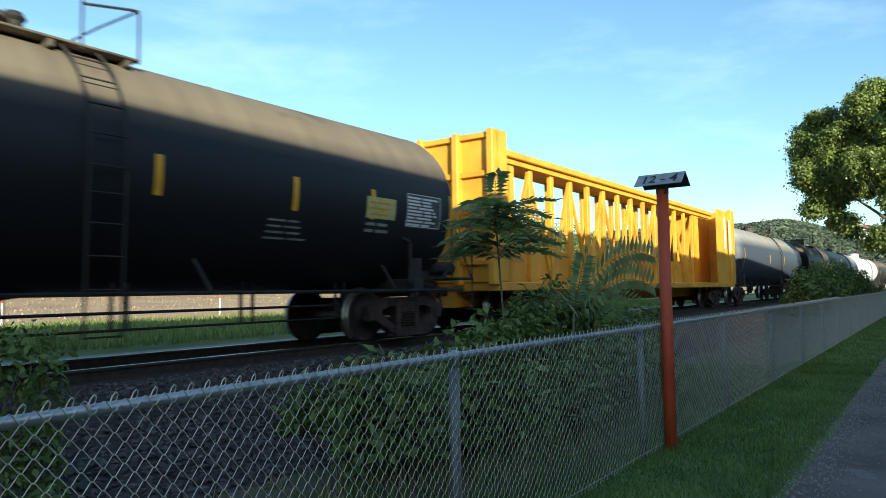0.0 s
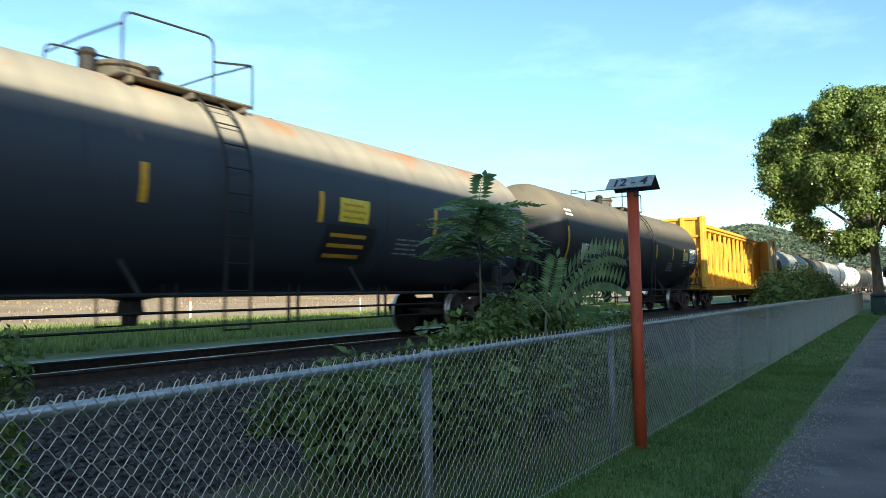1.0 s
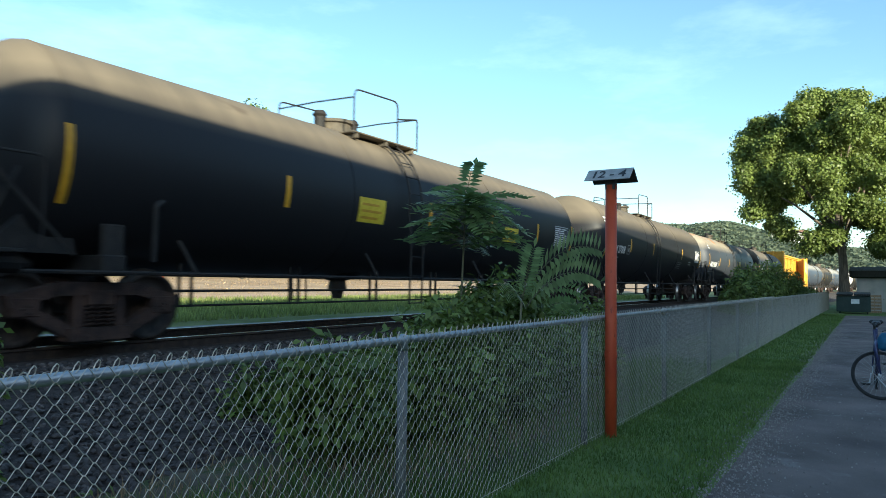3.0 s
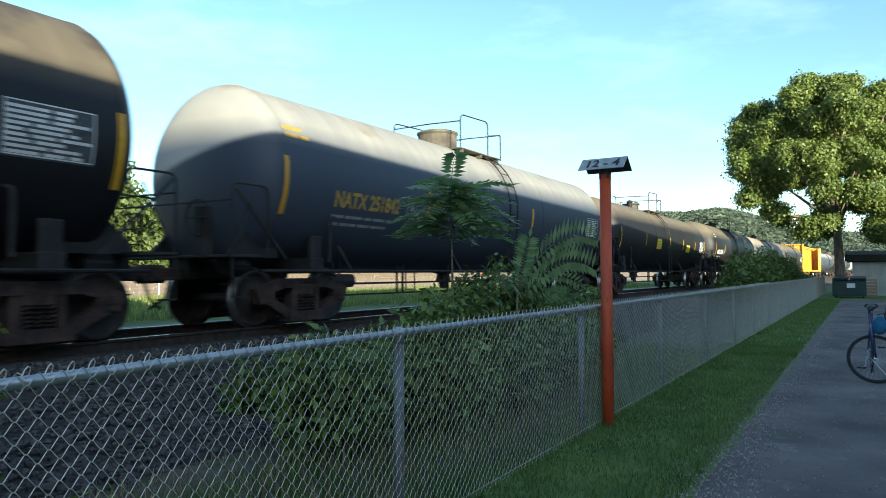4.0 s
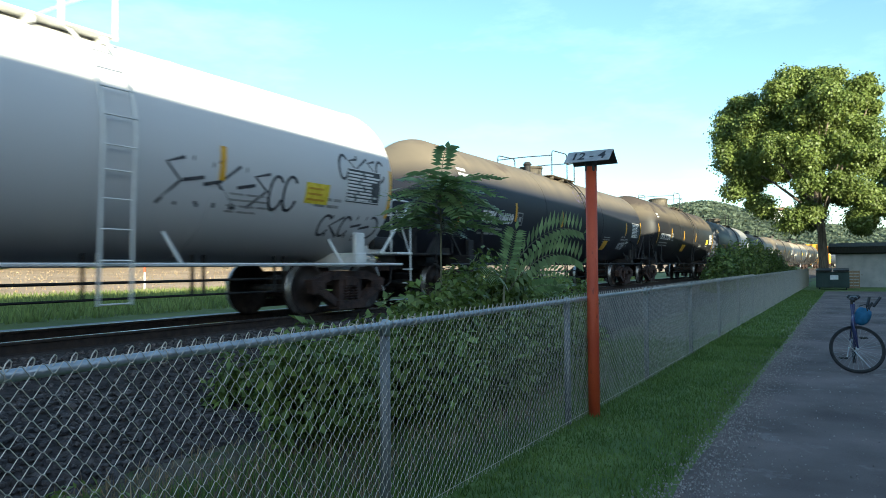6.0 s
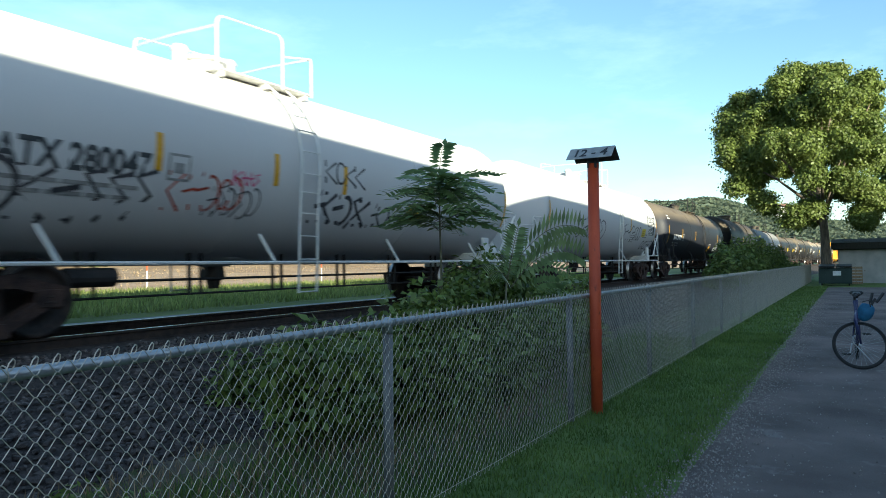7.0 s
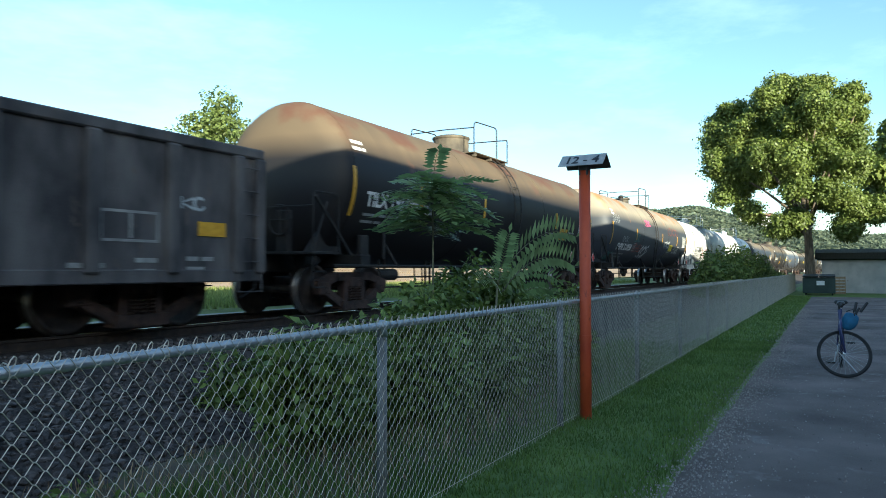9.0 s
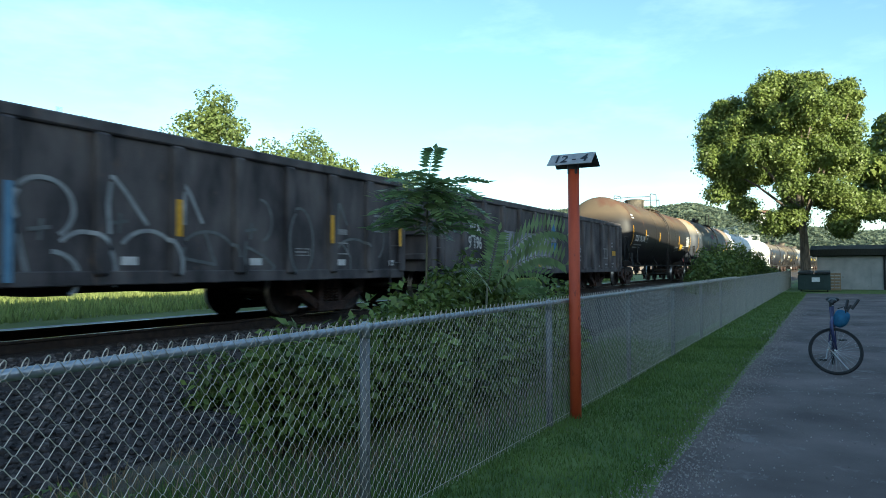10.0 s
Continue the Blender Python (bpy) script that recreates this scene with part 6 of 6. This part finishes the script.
    tank_car(-168.1, -149.5, TANK_GREY, "grey tank car with an orange rusty top and white graffiti", ("SHPX 210938", -6.78, 2.3), M_WHITE, radius=1.56, end=0.78, mark_v=-0.80, stripes=(-4.0, 1.28, 5.07), dome=-0.05, ladder=-0.35, hatch="valves", seed=11, hazard=True,
             graffiti=((1.84, -0.28, 1.3, 0.42, 6, 0.05, M_SPRAYWHITE), (4.27, -0.55, 1.3, 0.34, 6, 0.045, M_SPRAYWHITE), (0.9, -0.62, 1.6, 0.5, 6, 0.045, M_SPRAYPURPLE), (2.3, -0.75, 1.9, 0.4, 7, 0.035, M_SPRAYFADE), (-2.3, 0.62, 1.0, 0.34, 4, 0.09, M_SPRAYPINK), (-7.6, -1.0, 0.7, 0.34, 4, 0.06, M_SPRAYTEAL), (-6.3, -0.28, 0.95, 0.26, 4, 0.04, M_SPRAYPALE), (-4.3, -0.15, 0.9, 0.45, 3, 0.035, M_SPRAYTEAL), (2.6, 0.45, 2.6, 0.45, 5, 0.018, M_SPRAYRED), (-2.75, -0.70, 1.45, 0.62, 4, 0.12, M_SPRAYWHITE), (-4.2, -0.6, 1.5, 0.4, 6, 0.03, M_SPRAYRED)), placards=((3.14, -0.38, 0.82, 0.32, M_YELLOWPANEL),))
    grey = CARS[-1][0]
    for k in range(6):
        a = [2 * math.pi * q / 16 for q in range(17)]
        decal("graffiti", stroke([(0.10 * math.cos(b), 0.11 * math.sin(b)) for b in a], 0.03), M_SPRAYPALE, grey, -7.75 + 0.17 * k, 0.26 + 0.10 * (k % 2), "sprayed rings", 0.008)
    tank_car(-185.6, -168.1, TANK_RUSTY, "black tank car with a brown rust-streaked top", ("TILX 191198", -6.76, 1.89), radius=1.53, stripes=(-4.76, -1.65, 3.6), dome=0.0, ladder=0.25, seed=12, hazard=True, placards=((4.0, -0.35, 0.75, 0.36, M_AMBER),))
    car, h, z0, z1, side, rng = gondola(-203.3, -185.6, "dark grimy gondola car with white letters and graffiti", 13, 0.55, 1.17, 0.80)
    for text, v in (("DJJX", 1.98), ("19 196", 1.60)):
        vs, fs = lettering(text, 0.30, 0.005)
        k = 0.92 / max(q.x for q in vs)
        side("car_number", ([Vector((q.x * k, q.y, 0)) for q in vs], fs), M_WHITE, -6.33, v - 0.12, "white painted car letters", 0.003)
        side("stencil_ground", panel(-0.03, 0.94, -0.16, 0.24), M_INK, -6.33, v - 0.06, "black painted square", 0.001)
    side("small_print", bars(2, 1.5, 0.09, 0.22, rng), M_GREYTEXT, -6.3, 1.0)
    for k in range(4):
        side("graffiti", scribble(0.85, 0.95, 4, 0.07, rng), M_SPRAYWHITE, -4.2 + k * 0.95, 1.36, "silver sprayed graffiti letters", 0.005, True)
        side("graffiti", panel(0, 0.93, -0.58, 0.48, 24, 4), M_SPRAYGREY, -4.2 + k * 0.95, 1.38, "", 0.0, True)
    side("sticker", panel(0, 0.62, 0, 0.72), M_GREYTEXT, -0.45, 1.65, "pale square sticker", 0.001)
    side("sticker", ([Vector((0.31, 0.66, 0)), Vector((0.02, 0.36, 0)), Vector((0.31, 0.06, 0)), Vector((0.60, 0.36, 0))], [(0, 1, 2, 3)]), M_BLUE, -0.45, 1.65, "blue diamond", 0.003)
    side("sticker", panel(0, 0.62, -0.32, -0.02), M_BLUE, -0.45, 1.65, "blue panel", 0.003)
    for u in (h - 4.2, h - 1.68, h + 6.84):
        side("reflector_stripe", panel(0, 0.50, 0, 0.20), M_YELLOW, -h + u, 1.30 if u > h + 5 else 0.86, "yellow reflective panel", 0.012)
    side("stencil_box", join_shapes([outline(0, 0.85, 0, 0.40, 0.035), panel(0.41, 0.45, 0.05, 0.36)]), M_GREYTEXT, 5.35, 1.18, "", 0.002)
    for u, v in ((5.6, 1.2), (2.2, 0.92), (1.4, 0.95), (3.1, 0.85)):
        side("small_print", bars(2, 0.5, 0.06, 0.14, rng), M_GREYTEXT, h - u, v, "", 0.002)
    side("graffiti", scribble(0.9, 0.3, 5, 0.03, rng), M_SPRAYWHITE, h - 5.9, 1.5, "", 0.002)
    side("graffiti", scribble(0.4, 0.2, 2, 0.04, rng), M_SPRAYWHITE, h - 1.5, 1.75, "", 0.002)
    car, h, z0, z1, side, rng = gondola(-221.0, -203.3, "dark grimy gondola car with outlined graffiti", 14)
    # big outlined tag along the side: arches, peaks and bellies
    def arch(u, w, hh, v):
        return [(u - w / 2 + w * k / 16, v + hh * math.sin(math.pi * k / 16)) for k in range(17)]
    def peak(u, w, hh, v):
        return [(u - w / 2, v), (u - w * 0.42, v + hh * 0.6), (u - w * 0.25, v + hh), (u - w * 0.1, v + hh * 0.85), (u + w / 2, v + hh * 0.1)]
    def oval(u, w, hh, v, a0=0.0, a1=6.28):
        return [(u + w / 2 * math.cos(a), v + hh / 2 * math.sin(a)) for a in np.linspace(a0, a1, 22)]
    def dense(run):
        out = [run[0]]
        for p, q in zip(run, run[1:]):
            n = max(1, int(math.dist(p, q) / 0.03))
            out += [(p[0] + (q[0] - p[0]) * k / n, p[1] + (q[1] - p[1]) * k / n) for k in range(1, n + 1)]
        return out
    bold = [[(0.73, 0.78), (0.61, 1.26), (0.52, 1.55)], oval(0.89, 0.76, 0.70, 1.55, -1.0, 3.2), oval(1.40, 0.86, 1.0, 0.80, -0.35, 2.3), oval(0.98, 0.72, 0.6, 0.76, -0.8, 1.5),
            [(1.68, 1.28), (1.65, 1.65), (1.70, 1.98), (1.79, 2.0), (1.95, 1.84), (2.29, 1.42)], oval(2.30, 0.96, 0.9, 0.90, -0.3, 2.5), [(2.80, 1.45), (2.80, 1.84), (2.86, 2.03), (2.96, 1.92), (3.20, 1.49)]]
    faded = [oval(3.30, 1.08, 0.8, 0.98, 0.1, 3.0), [(2.77, 1.01), (3.44, 0.91), (3.24, 1.37)], oval(4.35, 0.5, 0.65, 1.60, -1.3, 1.6), [(4.03, 0.70), (3.92, 1.02), (3.96, 1.29)], [(4.07, 1.18), (4.41, 1.05), (4.67, 0.88), (4.57, 0.73), (4.34, 0.68)],
             oval(5.27, 0.70, 1.16, 1.28), [(6.17, 1.45), (6.22, 1.97), (6.37, 2.02), (6.59, 1.64)], oval(6.80, 1.0, 0.5, 1.14, 0.5, 2.9), [(6.69, 0.72), (6.69, 1.05), (6.43, 1.32)], oval(7.50, 0.6, 0.85, 1.45, -1.2, 1.3),
             oval(-1.2, 1.0, 0.7, 1.6), oval(-1.2, 1.2, 0.7, 1.1), arch(-2.9, 1.1, 1.2, 0.8), oval(-4.6, 1.0, 1.1, 1.3), peak(-6.3, 1.2, 1.1, 0.8)]
    for run, width, mt in [(r, 0.055, M_SPRAYPALE) for r in bold] + [(r, 0.045, M_SPRAYFADE) for r in faded]:
        side("graffiti", stroke(dense(run), width), mt, 0, 0, "pale sprayed outline letters", 0.0, True)
    for u, v in ((0.86, 1.30), (1.86, 1.42), (4.13, 1.42)):
        side("graffiti", join_shapes([stroke([(-0.13, 0), (0.13, 0.04)], 0.045), stroke([(0, -0.12), (0.03, 0.13)], 0.045)]), M_SPRAYFADE, u, v, "", 0.006)
    side("graffiti", panel(0.0, 0.10, 0.0, 1.10), M_SPRAYBLUE, 0.42, 0.71, "pale blue sprayed band", 0.100)
    for u, w in ((2.66, 0.11), (5.98, 0.11), (8.2, 0.11)):
        side("reflector_stripe", panel(0, w, 0, 0.50), M_YELLOW, u, 1.29, "yellow reflective stripe", 0.101)
    for u, w in ((1.90, 0.24), (4.12, 0.26), (6.27, 0.26), (7.25, 0.17), (7.97, 0.18)):
        side("small_print", panel(0, w, 0, 0.11), M_WHITE, u, 0.90, "small white stencil panel", 0.005)
    side("stencil_box", join_shapes([outline(0, 0.45, 0, 0.13, 0.02), panel(0.06, 0.38, 0.05, 0.08)]), M_GREYTEXT, 5.08, 1.06, "", 0.007)
    side("stencil_box", join_shapes([outline(0, 0.40, 0, 0.22, 0.025), panel(0.05, 0.36, 0.36, 0.46)]), M_GREYTEXT, 6.22, 1.10, "", 0.007)
    side("small_print", bars(4, 0.34, 0.04, 0.10, rng), M_GREYTEXT, 7.45, 1.85, "", 0.007)


def centre_beam(rear, front):
    car, L = new_car("centre_beam_car", rear, front, "yellow centre-beam flatcar with open lattice and end bulkheads")
    h = L / 2 - 0.45
    Y = M_CENTREBEAM
    part("deck", add_box(box(-h, h, -1.5, 1.5, 0.86, 1.06, 0.02), -h, h, -0.3, 0.3, 0.5, 0.86), Y, car)
    for s in (-1, 1):
        bm = bmesh.new()
        add_box(bm, s * h - 0.05, s * h + 0.05, -1.5, 1.5, 1.06, 4.38, 0.01)
        part("bulkhead", bm, Y, car)
        for y in (-1.42, -0.5, 0.5, 1.42):
            part("bulkhead_post", box(s * (h + 0.12) - 0.12, s * (h + 0.12) + 0.12, y - 0.08, y + 0.08, 1.0, 4.40, 0.015), Y, car)
        for z in (1.5, 2.15, 2.8, 3.45, 4.3):
            part("bulkhead_rib", box(s * (h + 0.08) - 0.07, s * (h + 0.08) + 0.07, -1.42, 1.42, z - 0.06, z + 0.06, 0.01), Y, car)
        # gusset wall that carries the bulkhead towards the lattice
        x0, x1 = sorted((s * h, s * (h - 2.6)))
        part("gusset", box(x0, x1, -0.42, 0.42, 1.06, 4.30, 0.02), Y, car)
        for y in (-1, 1):
            xa, xb = sorted((s * (h - 0.02), s * (h - 0.4)))
            part("corner_post", box(xa, xb, y * 1.42 - 0.08, y * 1.42 + 0.08, 1.06, 4.41, 0.02), Y, car)
            if s > 0:
                part("side_panel", box(s * (h - 2.5), s * (h - 0.4), y * 1.38 - 0.02, y * 1.38 + 0.02, 1.06, 4.30), Y, car)
    part("top_chord", add_box(box(-h, h, -0.62, 0.62, 4.22, 4.38, 0.02), -h, h, -0.5, 0.5, 4.08, 4.22), Y, car)
    n = 14
    for k in range(n + 1):
        x = -h + 1.0 + k * (2 * h - 3.6) / n
        for y in (-0.36, 0.36):
            part("lattice_post", box(x - 0.10, x + 0.10, y - 0.06, y + 0.06, 1.06, 4.10, 0.01), Y, car)
        if k < n:
            x2 = x + (2 * h - 3.6) / n
            bm = bmesh.new()
            a, b = (x, x2) if k % 2 else (x2, x)
            add_tube(bm, [(a, -0.34, 1.1), (b, -0.34, 4.05)], 0.06, 4)
            part("lattice_brace", bm, Y, car)
            for z in (1.5,):
                part("lattice_plate", box(x + 0.1, x2 - 0.1, -0.3, -0.27, 1.06, 1.95), Y, car)
    mark = part("white_panel", box(h - 1.3, h - 1.05, -1.415, -1.405, 2.6, 4.0), M_WHITE, car, "white painted bars")
    part("white_panel", box(h - 0.85, h - 0.6, -1.515, -1.505, 2.4, 3.9), M_WHITE, car, "white painted bars")
    add_trucks(car, L, h - 1.9)


def motions():
    """The train rolls away along the track at a steady pace, its wheels turning with it."""
    for car, c in CARS:
        rows = []
        for k in range(21):
            x = c + SPEED * k * 0.5
            rows.append((k * 0.5, pose(x, TRACK_Y + track_shift(x), RAIL_Z, 0, 0, track_yaw(x))))
        walk(car, rows)
    # the young sumac bows and springs back in the wind of the train
    for plant, base in SWAYING:
        walk(plant, [(t, pose(*base, a * 0.86, a * 0.5, 0)) for t, a in ((0, -3.5), (0.8, -1.0), (1.6, 1.5), (2.5, 3.2), (4, -0.8), (5, 0.8), (6, 0.2), (7, -0.9), (8, 0.1), (9, -0.3), (10, 1.2))])
    step = 1 / FPS
    turn = math.degrees(SPEED / WHEEL_R)
    for ob, x in WHEELSETS:
        walk(ob, [(k * step, pose(x, 0, WHEEL_R, 0, (turn * k * step) % 360, 0)) for k in range(301)])


build_ground()
build_track()
build_fence()
build_marker_post()
build_yard()
build_bicycle()
build_plants()
build_bluff()
build_train()
build_stones()
build_edge_gravel()
motions()
